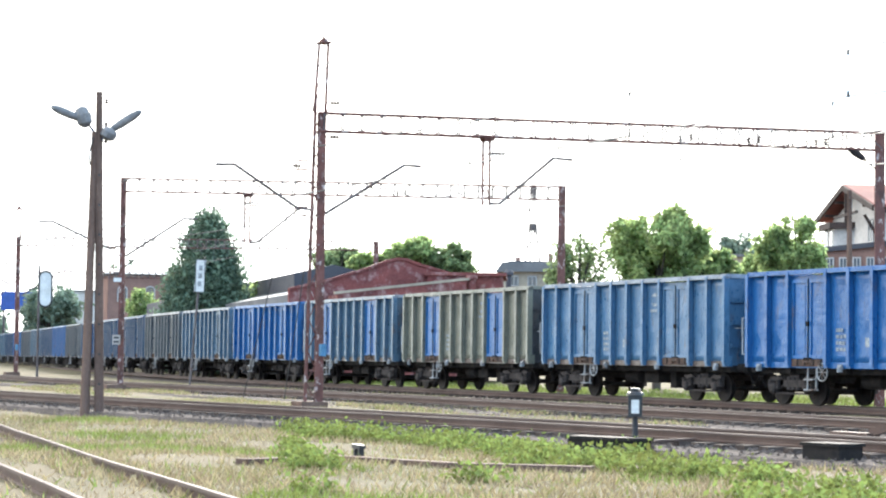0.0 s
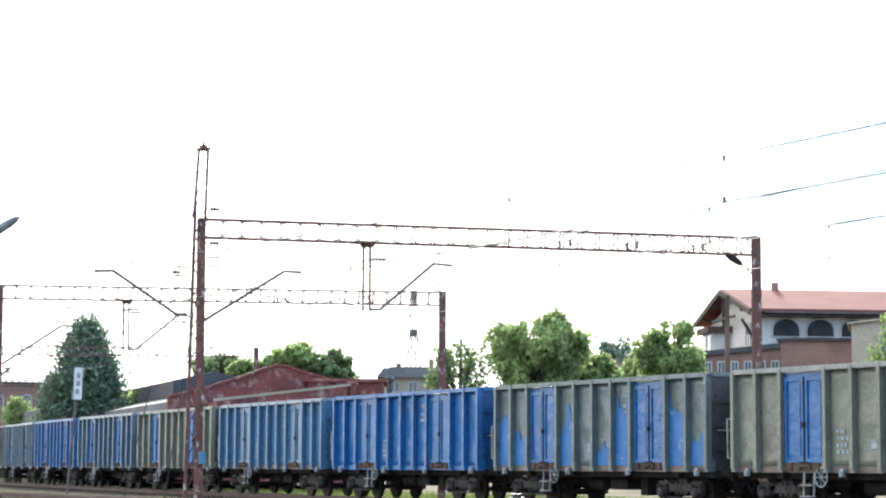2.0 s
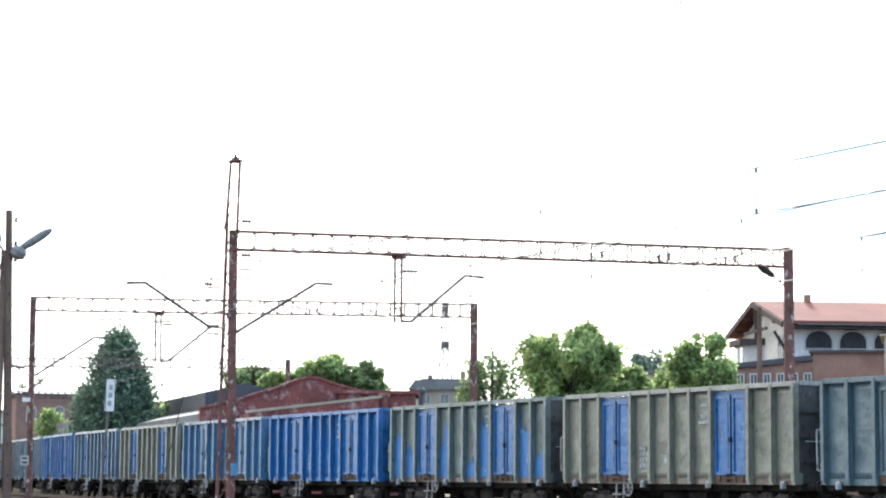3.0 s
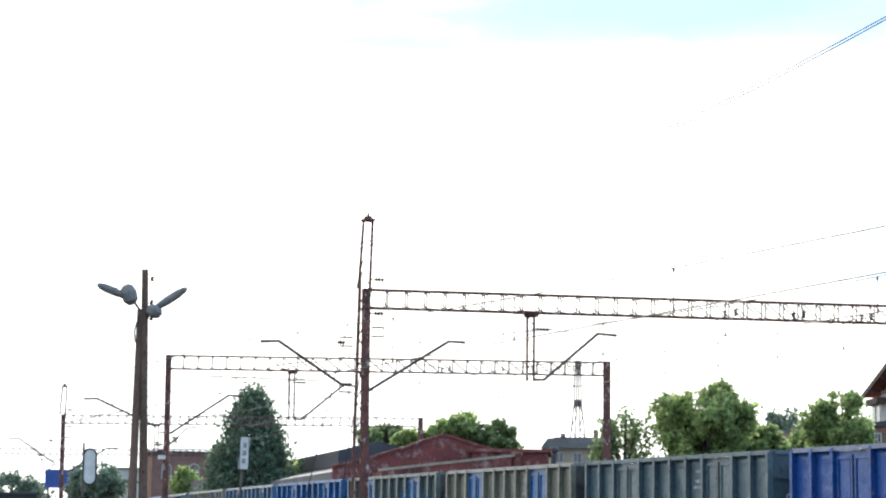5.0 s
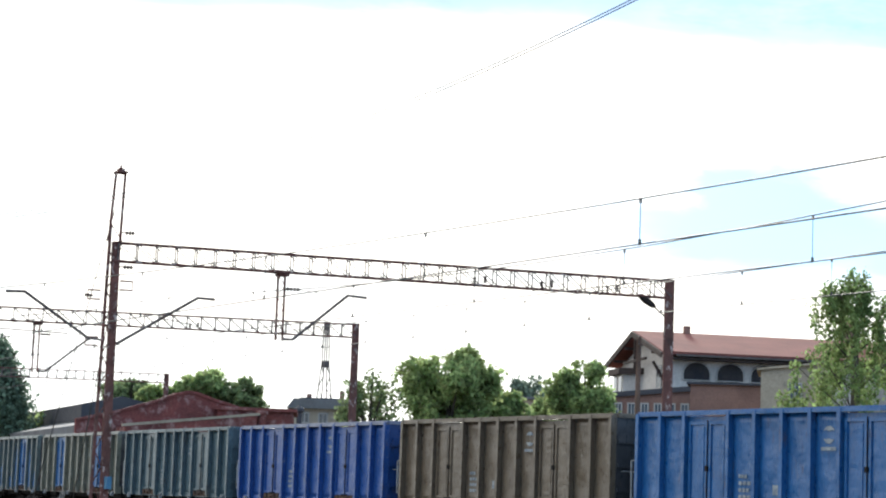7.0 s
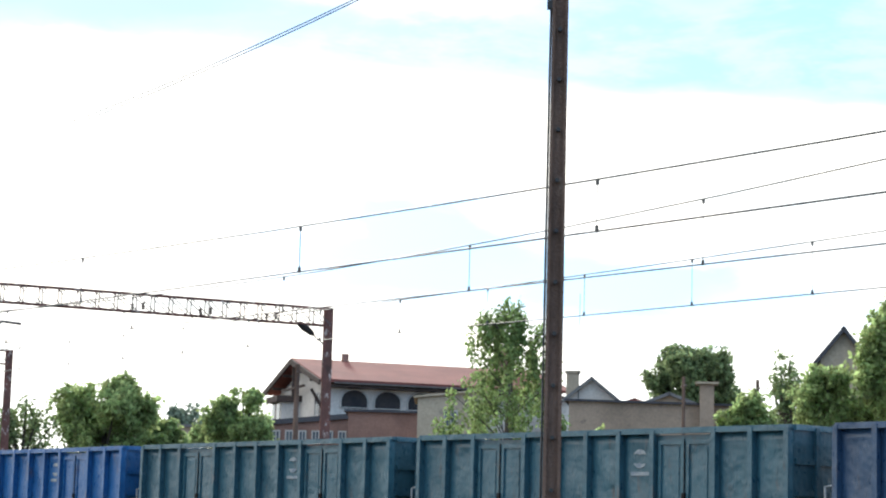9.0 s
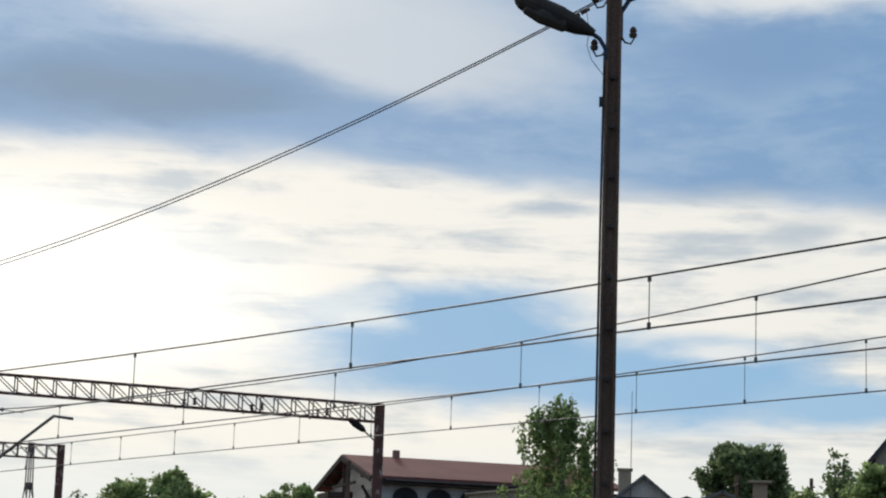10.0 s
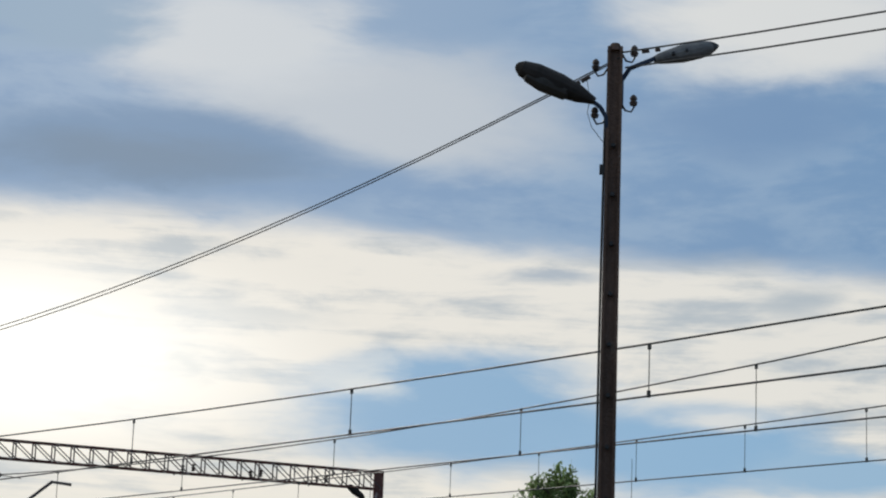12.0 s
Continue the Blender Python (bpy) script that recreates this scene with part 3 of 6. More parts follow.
        path_tube(bm, [(xe + sg * 0.03, -HW + 0.25, 2.15), (xe + sg * 0.14, -HW + 0.25, 2.15), (xe + sg * 0.14, -HW + 0.75, 2.15), (xe + sg * 0.03, -HW + 0.75, 2.15)], 0.018)
        part("end_grip", bm, "rim", w, "pale steel grip")
        # buffers
        for yy in (-0.87, 0.87):
            bm = B()
            lathe(bm, (sg * (LEN / 2 - 0.05), yy, 1.0), (sg * (LEN / 2 + 0.52), yy, 1.0), ((0, 0.13), (0.55, 0.12), (0.56, 0.08), (0.88, 0.08), (0.89, 0.21), (1, 0.2)), 12)
            part("buffer", bm, "under", w, smooth=False)
        bm = B()
        tube(bm, (sg * (LEN / 2 - 0.05), 0, 0.95), (sg * (LEN / 2 + 0.55), 0, 0.9), 0.05, 0.04, 8)
        part("coupling_hook", bm, "under", w)
        bm = B()
        path_tube(bm, [(sg * (LEN / 2 + 0.02), -0.6, 0.95), (sg * (LEN / 2 + 0.25), -0.55, 0.45), (sg * (LEN / 2 + 0.5), -0.55, 0.75)], 0.025)
        part("brake_hose", bm, "under", w)
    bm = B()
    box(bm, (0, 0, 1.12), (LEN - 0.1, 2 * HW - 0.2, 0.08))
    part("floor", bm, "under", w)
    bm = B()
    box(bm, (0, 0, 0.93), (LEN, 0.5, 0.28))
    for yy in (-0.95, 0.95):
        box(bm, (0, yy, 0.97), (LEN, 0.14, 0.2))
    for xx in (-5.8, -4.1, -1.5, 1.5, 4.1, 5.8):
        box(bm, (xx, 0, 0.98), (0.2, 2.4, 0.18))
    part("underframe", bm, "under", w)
    bm = B()
    lathe(bm, (-1.7, -0.35, 0.68), (-0.75, -0.35, 0.68), ((0, 0.1), (0.06, 0.2), (0.94, 0.2), (1, 0.1)), 12)
    part("air_tank", bm, "under", w)
    bm = B()
    box(bm, (0.3, -0.4, 0.65), (0.9, 0.5, 0.3))
    part("brake_box", bm, "under", w)
    bm = B()
    box(bm, (1.4, -0.2, 0.6), (0.35, 0.6, 0.5))
    part("brake_cylinder", bm, "under", w)
    # step and hand wheel
    bm = B()
    for xx in (-3.05, -2.65):
        bar(bm, (xx, -HW + 0.02, 0.42), (xx, -HW + 0.05, 1.05), 0.04)
    for zz in (0.44, 0.72):
        box(bm, (-2.85, -HW + 0.0, zz), (0.42, 0.2, 0.035))
    part("foot_step", bm, "rim", w, "pale steel foot step")
    bm = B()
    n = 16
    ring = [(math.cos(2 * math.pi * i / n) * 0.24, math.sin(2 * math.pi * i / n) * 0.24) for i in range(n + 1)]
    path_tube(bm, [(-2.3 + a, -HW - 0.03, 0.92 + c) for a, c in ring], 0.02, 5)
    for a, c in ring[:8:2]:
        tube(bm, (-2.3 + a, -HW - 0.03, 0.92 + c), (-2.3 - a, -HW - 0.03, 0.92 - c), 0.012, None, 5)
    part("hand_wheel", bm, "rim", w, "pale brake hand wheel")
    bm = B()
    path_tube(bm, [(-LEN / 2 + 0.02, -HW - 0.05, 1.38), (-LEN / 2 - 0.20, -HW - 0.07, 1.40), (-LEN / 2 - 0.22, -HW - 0.07, 2.42), (-LEN / 2 + 0.02, -HW - 0.05, 2.45)], 0.028)
    part("hand_rail", bm, "rim", w, "pale steel hand rail")
    for px in (-5.3, -1.45, 1.9, 5.35):
        bm = B()
        box(bm, (px, -HW - 0.05, ZB - 0.02), (0.14, 0.08, 0.2))
        tube(bm, (px, -HW - 0.1, ZB - 0.12), (px, -HW - 0.1, ZB + 0.02), 0.045, None, 8)
        part("tie_hook", bm, "rim", w)
    # bogies
    wheel_bm = B()
    for yy in (-0.75, 0.75):
        o = 1 if yy > 0 else -1
        lathe(wheel_bm, (0, yy - 0.07, 0), (0, yy + 0.07, 0), ((0, 0.42), (0.25, 0.425), (0.26, 0.37), (0.27, 0.16), (0.7, 0.15), (0.71, 0.38), (0.72, 0.425), (1, 0.42)), 24)
        for k in range(6):
            a = k * math.pi / 3
            box(wheel_bm, (math.cos(a) * 0.27, yy - 0.045, math.sin(a) * 0.27), (0.05, 0.05, 0.05))
    tube(wheel_bm, (0, -1.02, 0), (0, 1.02, 0), 0.075, None, 10)
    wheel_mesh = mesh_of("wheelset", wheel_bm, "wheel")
    for bx in (-4.1, 4.1):
        bm = B()
        for yy in (-1.0, 1.0):
            box(bm, (bx, yy, 0.60), (1.2, 0.12, 0.2))
            for s in (-1, 1):
                bar(bm, (bx + s * 0.45, yy, 0.60), (bx + s * 0.75, yy, 0.74), 0.12, 0.18)
                box(bm, (bx + s * 0.83, yy, 0.47), (0.26, 0.2, 0.26))
                box(bm, (bx + s * 0.83, yy, 0.72), (0.46, 0.15, 0.12))
                for q in (-0.19, 0.19):
                    tube(bm, (bx + s * 0.83 + q, yy, 0.44), (bx + s * 0.83 + q, yy, 0.70), 0.07, None, 8)
            for q in (-0.22, 0, 0.22):
                tube(bm, (bx + q, yy, 0.42), (bx + q, yy, 0.78), 0.075, None, 8)
            bar(bm, (bx - 1.0, yy - 0.05, 0.32), (bx + 1.0, yy - 0.05, 0.32), 0.05)
        box(bm, (bx, 0, 0.72), (0.45, 2.0, 0.22))
        bogie = part("bogie", bm, "bogie", w, "grey-brown dusty bogie frame with coil springs")
        for s in (-1, 1):
            for q in (-0.19, 0.19):
                bm = B()
                lathe(bm, (bx + s * 0.83 + q, -1.09, 0.44), (bx + s * 0.83 + q, -1.09, 0.70), [(k / 8, 0.085 if k % 2 else 0.06) for k in range(9)], 8)
                part("spring", bm, "bogie", bogie)
            bm = B()
            lathe(bm, (bx + s * 0.83, -1.08, 0.45), (bx + s * 0.83, -1.22, 0.45), ((0, 0.14), (0.7, 0.14), (1, 0.09)), 10)
            part("axle_box", bm, "bogie", bogie)
        for s in (-1, 1):
            o = new("wheelset", wheel_mesh)
            o.parent = bogie
            o.location = (bx + s * 0.83, 0, 0.425)
    # lettering: unreadable white marks on a plain field, and a round emblem
    for k, wd in enumerate((0.34, 0.5, 0.44, 0.5)):
        bm = B()
        n = 3
        for q in range(n):
            box(bm, (edges[4] - 0.75 + wd * (q + 0.5) / n, -HW + 0.037, 2.05 - k * 0.17), (wd / n * 0.72, 0.008, 0.09))
        part("stencil_mark", bm, "white", w, "faded white stencil mark")
    bm = B()
    box(bm, (edges[5] - 0.35, -HW + 0.037, 1.72), (0.22, 0.008, 0.24))
    part("stencil_mark", bm, "white", w, "faded white stencil mark")
    for a0 in (0.5, 0.5 + math.pi):
        bm = B()
        k = [a0 + q * 0.3 for q in range(8)]
        outer = [Vector((edges[7] - 0.5 + math.cos(a) * 0.21, -HW + 0.041, 3.05 + math.sin(a) * 0.21)) for a in k]
        inner = [Vector((edges[7] - 0.5 + math.cos(a) * (0.20 - 0.11 * math.sin((a - a0) / 2.1 * math.pi)), -HW + 0.041, 3.05 + math.sin(a) * (0.20 - 0.11 * math.sin((a - a0) / 2.1 * math.pi)))) for a in k]
        prism(bm, outer + inner[::-1], (0, 0, 0), (0, -0.008, 0))
        part("emblem_arc", bm, "white", w, "white arc of a round emblem")
    bm = B()
    box(bm, (edges[7] - 0.5, -HW + 0.037, 2.72), (0.55, 0.008, 0.08))
    part("emblem_bar", bm, "white", w, "white bar below the emblem")
    return w


BLUE, LIGHT, DEEP = (0.017, 0.112, 0.300), (0.062, 0.150, 0.262), (0.017, 0.078, 0.285)
GREY, OLIVE, BROWN = (0.112, 0.142, 0.140), (0.175, 0.175, 0.140), (0.135, 0.102, 0.070)
TEAL, NAVY = (0.034, 0.106, 0.142), (0.027, 0.070, 0.140)
STEELBLUE, GREYTEAL, SLATE = (0.080, 0.142, 0.205), (0.080, 0.124, 0.144), (0.068, 0.084, 0.100)
# number in the train: body colour, door colour, words
SCHEME = {-1: (LIGHT, LIGHT, "light blue"), 0: (BLUE, BLUE, "bright blue"), 1: (GREY, BLUE, "grey and blue patched"), 2: (OLIVE, BLUE, "grey-green blue-doored"),
          3: (GREYTEAL, GREYTEAL, "grey-teal"), 4: (DEEP, DEEP, "dented deep blue"), 5: (BROWN, BROWN, "olive brown"), 6: (BLUE, BLUE, "bright blue"),
          7: (TEAL, TEAL, "teal blue"), 8: (TEAL, TEAL, "teal blue"), 9: (NAVY, NAVY, "dark blue"), 10: (BLUE, BLUE, "bright blue"),
          -2: (OLIVE, BLUE, "grey-green blue-doored"), -3: (STEELBLUE, BLUE, "grey-blue"), -4: (BLUE, BLUE, "bright blue"), -5: (STEELBLUE, STEELBLUE, "grey-blue"),
          -6: (SLATE, SLATE, "slate grey"), -7: (NAVY, NAVY, "dark blue"), -8: (NAVY, NAVY, "dark blue"), -9: (NAVY, BLUE, "dark blue")}
CYCLE = [NAVY, BLUE, SLATE, STEELBLUE]
SPACING = 12.917
# front end of wagon 0 along the track (to the left of x = -46), by the clock
RUN = [(0.0, 5.32), (2.5, 31.32), (5.5, 62.36), (7.5, 83.06), (9.5, 103.7), (12.0, 129.5)]
WAGONS = {}


def patch_wagon(w):
    """Blue repaint over the lower part of some grey fields, with uneven edges."""
    rng = random.Random(5)
    xs = [-LEN / 2, -LEN / 2 + PANEL, -LEN / 2 + 2 * PANEL + DOOR, -LEN / 2 + 4 * PANEL + DOOR, -LEN / 2 + 5 * PANEL + DOOR, -LEN / 2 + 6 * PANEL + 2 * DOOR,
          -LEN / 2 + 7 * PANEL + 2 * DOOR]
    for x0, share in zip(xs, (0.42, 0.32, 0.5, 0.2, 0.55, 0.62, 0.25)):
        bm = B()
        y, n = -HW + 0.034, 7
        lo = [Vector((x0 + 0.07 + (PANEL - 0.14) * k / n, y, ZB + 0.15)) for k in range(n + 1)]
        hi = [Vector((p.x, y, ZB + 0.15 + (ZT - ZB) * share * (1 + 0.35 * rng.uniform(-1, 1) + 0.25 * k / n))) for k, p in enumerate(lo)]
        prism(bm, lo + hi[::-1], (0, 0, 0), (0, -0.006, 0))
        part("paint_patch", bm, "blue_patch", w, "uneven patch of blue repaint")


def build_train():
    first = build_wagon(pose(0, 0, 0))
    for j in range(-25, 12):
        w = first if j == -25 else copy_thing(first, pose(0, 0, 0))
        body, doors, words = SCHEME.get(j, (CYCLE[j % 4], CYCLE[j % 4], "blue"))
        tagged(w, words + " open box freight wagon with ribbed steel sides")
        for o in w.children_recursive:
            base = o.name.split(".")[0]
            tone = doors if base in ("door_leaf", "door_header") else body
            if base == "side_sill" and body in (GREY, OLIVE, BROWN, LIGHT, TEAL, STEELBLUE, SLATE):
                tone = (0.10, 0.075, 0.062)
            # Sky light painted into some wagons' top and end rails as a paler tone.
            if base in ("top_rail", "end_rail") and j in (-1, -3, -5, -6, 2, 4):
                tone = tuple(0.45 * c + 0.55 * 0.30 for c in body)
            # Shade of the gap between wagons put into darker end wall colours.
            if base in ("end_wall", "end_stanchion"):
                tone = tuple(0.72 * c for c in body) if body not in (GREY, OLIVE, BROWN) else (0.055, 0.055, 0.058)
            o.color = (*tone, 1)
        if j == 1 or j == -9:
            patch_wagon(w)
        WAGONS[j] = w


build_train()


def run_at(t):
    for (t0, s0), (t1, s1) in zip(RUN, RUN[1:]):
        if t <= t1:
            return s0 + (s1 - s0) * (t - t0) / (t1 - t0)
    return RUN[-1][1]


def wagon_pose(j, t):
    s = run_at(t) - SPACING * j - LEN / 2
    p, th = arc_point(s)
    return Matrix.Translation(p) @ Matrix.Rotation(-th, 4, "Z")


# ---- gantries ----
def lattice_post(bm, p, q, w0, w1, across, chord=0.05, step=0.5):
    """Two channels with slanting lacing between them."""
    p, q, across = Vector(p), Vector(q), Vector(across).normalized()
    n = max(2, int((q - p).length / step))
    for s in (-1, 1):
        bar(bm, p + across * s * w0 / 2, q + across * s * w1 / 2, chord * 1.3, chord * 2.6)
    for i in range(n):
        a, b = p.lerp(q, i / n), p.lerp(q, (i + 1) / n)
        wa, wb = w0 + (w1 - w0) * i / n, w0 + (w1 - w0) * (i + 1) / n
        s = 1 if i % 2 else -1
        bar(bm, a + across * s * wa / 2, b - across * s * wb / 2, chord, 0.03)


def insulator(bm, p, q, r=0.07, n=3):
    prof = [(0, 0.03)]
    for i in range(n):
        t = (i + 0.5) / n
        prof += [(t - 0.4 / n, 0.03), (t - 0.1 / n, r), (t + 0.1 / n, r), (t + 0.4 / n, 0.03)]
    lathe(bm, p, q, prof + [(1, 0.03)], 8)


def build_gantry(label, left, right, zbeam, depth, wleft, drop_at, hangers, spike, cant, lamp):
    """A portal across the tracks: two lattice masts, a truss beam, hung posts and cantilever arms."""
    left, right = Vector(left), Vector(right)
    g = thing("overhead_line_gantry", Matrix.Translation(left), label, "gantry", "overhead line gantries")
    R = Vector((right.x - left.x, right.y - left.y, 0))
    span = R.normalized()
    cross = Vector((-span.y, span.x, 0))
    zb = zbeam - left.z
    Z = Vector((0, 0, 1))

    def P(along, z, off=0.0):
        return span * along + cross * off + Z * z

    total = R.length
    bm = B()
    for off in (-0.11, 0.11):
        prism(bm, [P(-0.12, -0.4, off - 0.03), P(0.10, -0.4, off - 0.03), P(0.10, -0.4, off + 0.03), P(-0.12, -0.4, off + 0.03)], (0, 0, 0), Vector(P(-0.03, zb + 0.4)))
    for i in range(16):
        z = 0.3 + i * 0.5
        bar(bm, P(-0.06 - 0.004 * i, z, -0.15), P(0.06 - 0.004 * i, z + 0.28, -0.15), 0.05, 0.02)
    part("mast", bm, "rust", g, "rust-red riveted mast post")
    if wleft > 0.22:
        bm = B()
        bar(bm, P(-0.40, -0.4), P(-0.22, zb + 0.5), 0.07, 0.09)
        for i in range(18):
            z = 0.2 + i * 0.45
            sg = 1 if i % 2 else -1
            bar(bm, P(-0.26 - sg * 0.10 + 0.008 * i, z), P(-0.26 + sg * 0.10 + 0.008 * i, z + 0.42), 0.03)
        part("mast_strut", bm, "rust", g, "thin rusty strut laced to the mast")
    bm = B()
    box(bm, P(-0.26, -0.15), (0.8, 0.8, 0.5))
    part("mast_footing", bm, "concrete", g, "concrete mast footing")
    bm = B()
    lattice_post(bm, P(total, -0.4), P(total, zb + 0.02), 0.16, 0.15, span, 0.058, 0.32)
    part("mast", bm, "rust", g, "rust-red lattice mast with slanting lacing")
    for off in (-0.18, 0.18):
        for dz, nm in ((0, "top_chord"), (-depth, "bottom_chord")):
            bm = B()
            bar(bm, P(-0.1, zb + dz - 0.03, off), P(total, zb + dz - 0.03, off), 0.045, 0.045)
            part(nm, bm, "rust", g)
    n = int(total / (depth * 1.05))
    for off in (-0.18, 0.18):
        for i in range(n):
            bm = B()
            p, q = total * i / n, total * (i + 1) / n
            bar(bm, P(p, zb - 0.05, off), P(p, zb - depth, off), 0.030)
            bar(bm, P(p, zb - 0.05, off), P(q, zb - depth, off), 0.026)
            part("lacing_bar", bm, "steel", g)
    for i in range(n):
        bm = B()
        p, q = total * i / n, total * (i + 1) / n
        bar(bm, P(p, zb - depth, -0.18), P(q, zb - depth, 0.18), 0.022)
        part("bottom_brace", bm, "steel", g)
    if spike:
        bm = B()
        for s in (-1, 1):
            bar(bm, P(-0.10 + s * 0.16, zb), P(-0.02 + s * 0.13, zb + spike), 0.075, 0.075)
        box(bm, P(-0.02, zb + spike + 0.03), (0.42, 0.30, 0.06))
        box(bm, P(-0.02, zb + spike + 0.10), (0.22, 0.16, 0.08))
        lathe(bm, P(-0.02, zb + spike + 0.12), P(-0.02, zb + spike + 0.26), ((0, 0.05), (1, 0.02)), 8)
        bar(bm, P(-0.28, zb + 0.6), P(0.12, zb + 0.02), 0.03)
        part("mast_extension", bm, "rust", g, "narrow twin-leg extension with a cap")
        for z in (zb + 0.27, zb - 0.70):
            bm = B()
            bar(bm, P(0.03, z), P(0.28, z), 0.035)
            insulator(bm, P(0.2, z), P(0.46, z), 0.075, 3)
            tube(bm, P(0.44, z), P(0.66, z + 0.0), 0.012, None, 5)
            part("line_insulator", bm, "ceramic", g)
        for z0, z1, s in ((zb - 1.35, zb - 1.10, 1), (zb - 1.65, zb - 1.40, -1), (zb - 2.95, zb - 2.72, -1)):
            o = 0.12 if s > 0 else -0.40
            w = 0.36
            bm = B()
            path_tube(bm, [P(o, z0), P(o + s * w, z0), P(o + s * w, z1), P(o, z1)], 0.03, 6)
            part("bracket", bm, "rust", g, "rusty steel bracket loop")
        bm = B()
        box(bm, P(0.05, 1.55, -0.24), (0.20, 0.14, 0.34))
        part("switch_box", bm, "box_blue", g, "small blue box on the mast")
        bm = B()
        insulator(bm, P(-0.85, zb - 1.55), P(-0.62, zb - 1.55), 0.06, 3)
        tube(bm, P(-0.64, zb - 1.55), P(-0.4, zb - 1.55), 0.012, None, 5)
        part("line_insulator", bm, "ceramic", g)
    for a0, z0, a1, z1, a2 in cant:
        bm = B()
        path_tube(bm, [P(a0, z0), P(a1, z1), P(a2, z1 - 0.02)], 0.046, 7)
        part("cantilever_arm", bm, "steel", g, "slanting tubular cantilever arm")
        bm = B()
        m0 = Vector(P(a0, z0)).lerp(P(a1, z1), 0.55)
        tube(bm, m0, m0 + span * (0.9 if a1 > a0 else -0.9) - Z * 0.12, 0.016, None, 6)
        tube(bm, m0 + span * (0.85 if a1 > a0 else -0.85) - Z * 0.12, m0 + span * (1.25 if a1 > a0 else -1.25) - Z * 0.28, 0.014, None, 6)
        part("steady_arm", bm, "steel", g)
    for a, length, reach in drop_at:
        z0 = zb - depth
        bm = B()
        box(bm, P(a - 0.05, z0 - 0.03), (0.50, 0.62, 0.07))
        box(bm, P(a + 0.02, z0 - 0.10), (0.34, 0.3, 0.1))
        part("clamp_plate", bm, "rust", g)
        bm = B()
        for s in (-0.1, 0.1):
            bar(bm, P(a + s, z0 - 0.1), P(a + s, z0 - length), 0.045, 0.06)
        k = int(length / 0.3)
        for i in range(k):
            sg = 1 if i % 2 else -1
            bar(bm, P(a + sg * 0.1, z0 - 0.1 - (length - 0.1) * i / k), P(a - sg * 0.1, z0 - 0.1 - (length - 0.1) * (i + 1) / k), 0.02)
        part("hung_post", bm, "rust", g, "narrow lattice post hung from the beam")
        bm = B()
        path_tube(bm, [P(a + 0.12, z0 - length + 0.05), P(a + 0.4, z0 - length + 0.05), P(a + reach * 0.78, z0 - length + 1.42), P(a + reach, z0 - length + 1.38)], 0.046, 7)
        part("cantilever_arm", bm, "steel", g, "slanting tubular cantilever arm")
        bm = B()
        insulator(bm, P(a + 0.15, z0 - 0.5), P(a + 0.55, z0 - 0.5), 0.06, 4)
        tube(bm, P(a + 0.5, z0 - 0.5), P(a + 1.1, z0 - 0.55), 0.012, None, 5)
        part("line_insulator", bm, "ceramic", g)
        if not spike:
            bm = B()
            tube(bm, P(a + 1.2, z0 - 0.42), P(a - 3.3, z0 - 0.30), 0.028, None, 6)
            path_tube(bm, [P(a - 2.35, z0 - 0.32), P(a - 2.35, z0 - 0.52), P(a - 1.5, z0 - 0.50), P(a - 1.1, z0 - 0.68)], 0.02, 5)
            part("registration_tube", bm, "steel", g, "level tube with a hooked steady arm")
    for f in hangers:
        bm = B()
        a = total * f
        path_tube(bm, [P(a - 0.25, zb - depth - 0.1), P(a - 0.25, zb - depth - 0.02), P(a + 0.35, zb - depth - 0.02)], 0.03, 6)
        insulator(bm, P(a, zb - depth - 0.04), P(a, zb - depth + 0.22), 0.065, 3)
        insulator(bm, P(a + 0.32, zb - depth + 0.05), P(a + 0.32, zb - depth + 0.27), 0.065, 3)
        part("hanger_insulator", bm, "ceramic", g, "dark insulators on the lower chord")
    if lamp:
        bm = B()
        path_tube(bm, [P(total - 0.1, zb - 1.15), P(total - 0.55, zb - 0.80)], 0.025, 6)
        lathe(bm, P(total - 0.45, zb - 0.86), P(total - 1.0, zb - 0.50), ((0, 0.04), (0.15, 0.09), (0.6, 0.12), (0.9, 0.09), (1, 0.03)), 10)
        part("floodlight", bm, "lampgrey", g, "grey lamp on a short arm")
    return g


G1L, G1R, ZBEAM = (-56.2, 22.3, -0.2), (-52.2, 38.6, -0.1), 8.1
G2L, G2R = (-81.6, 24.0, -0.1), (-75.5, 40.3, -0.1)
build_gantry("rusty steel portal gantry with lattice masts over the tracks", G1L, G1R, ZBEAM, 0.52, 0.26,
             [(4.75, 2.0, 2.55)], (0.63, 0.755, 0.88), 1.95, [(-0.62, 5.5, -2.5, 6.74, -3.02), (0.1, 5.42, 2.36, 6.86, 2.84)], True)
build_gantry("weathered steel portal gantry farther down the line", G2L, G2R, 8.15, 0.52, 0.2,
             [(4.85, 2.0, 2.6)], (0.62,), 0, [(-0.5, 5.42, -2.8, 6.48, -3.32), (0.1, 5.15, 2.36, 6.68, 2.88)], False)


def at(az, r, z=0.0):
    return Vector((math.sin(radians(az)) * r, math.cos(radians(az)) * r, z))


def up(el, r):
    """The height at which elevation el is reached at distance r."""
    return EYE[2] + r * math.tan(radians(el))


p3, p4 = at(-76.33, 128), at(-78.6, 180)
build_gantry("distant portal gantry over the station tracks", (p3.x, p3.y, 0), (p3.x + 9, p3.y + 19, 0), 8.05, 0.5, 0.2,
             [(5.5, 1.6, 2.4)], (0.5,), 1.6, [(-0.5, 5.2, -2.6, 6.6, -3.2), (0.2, 4.6, 2.6, 6.1, 3.3)], False)
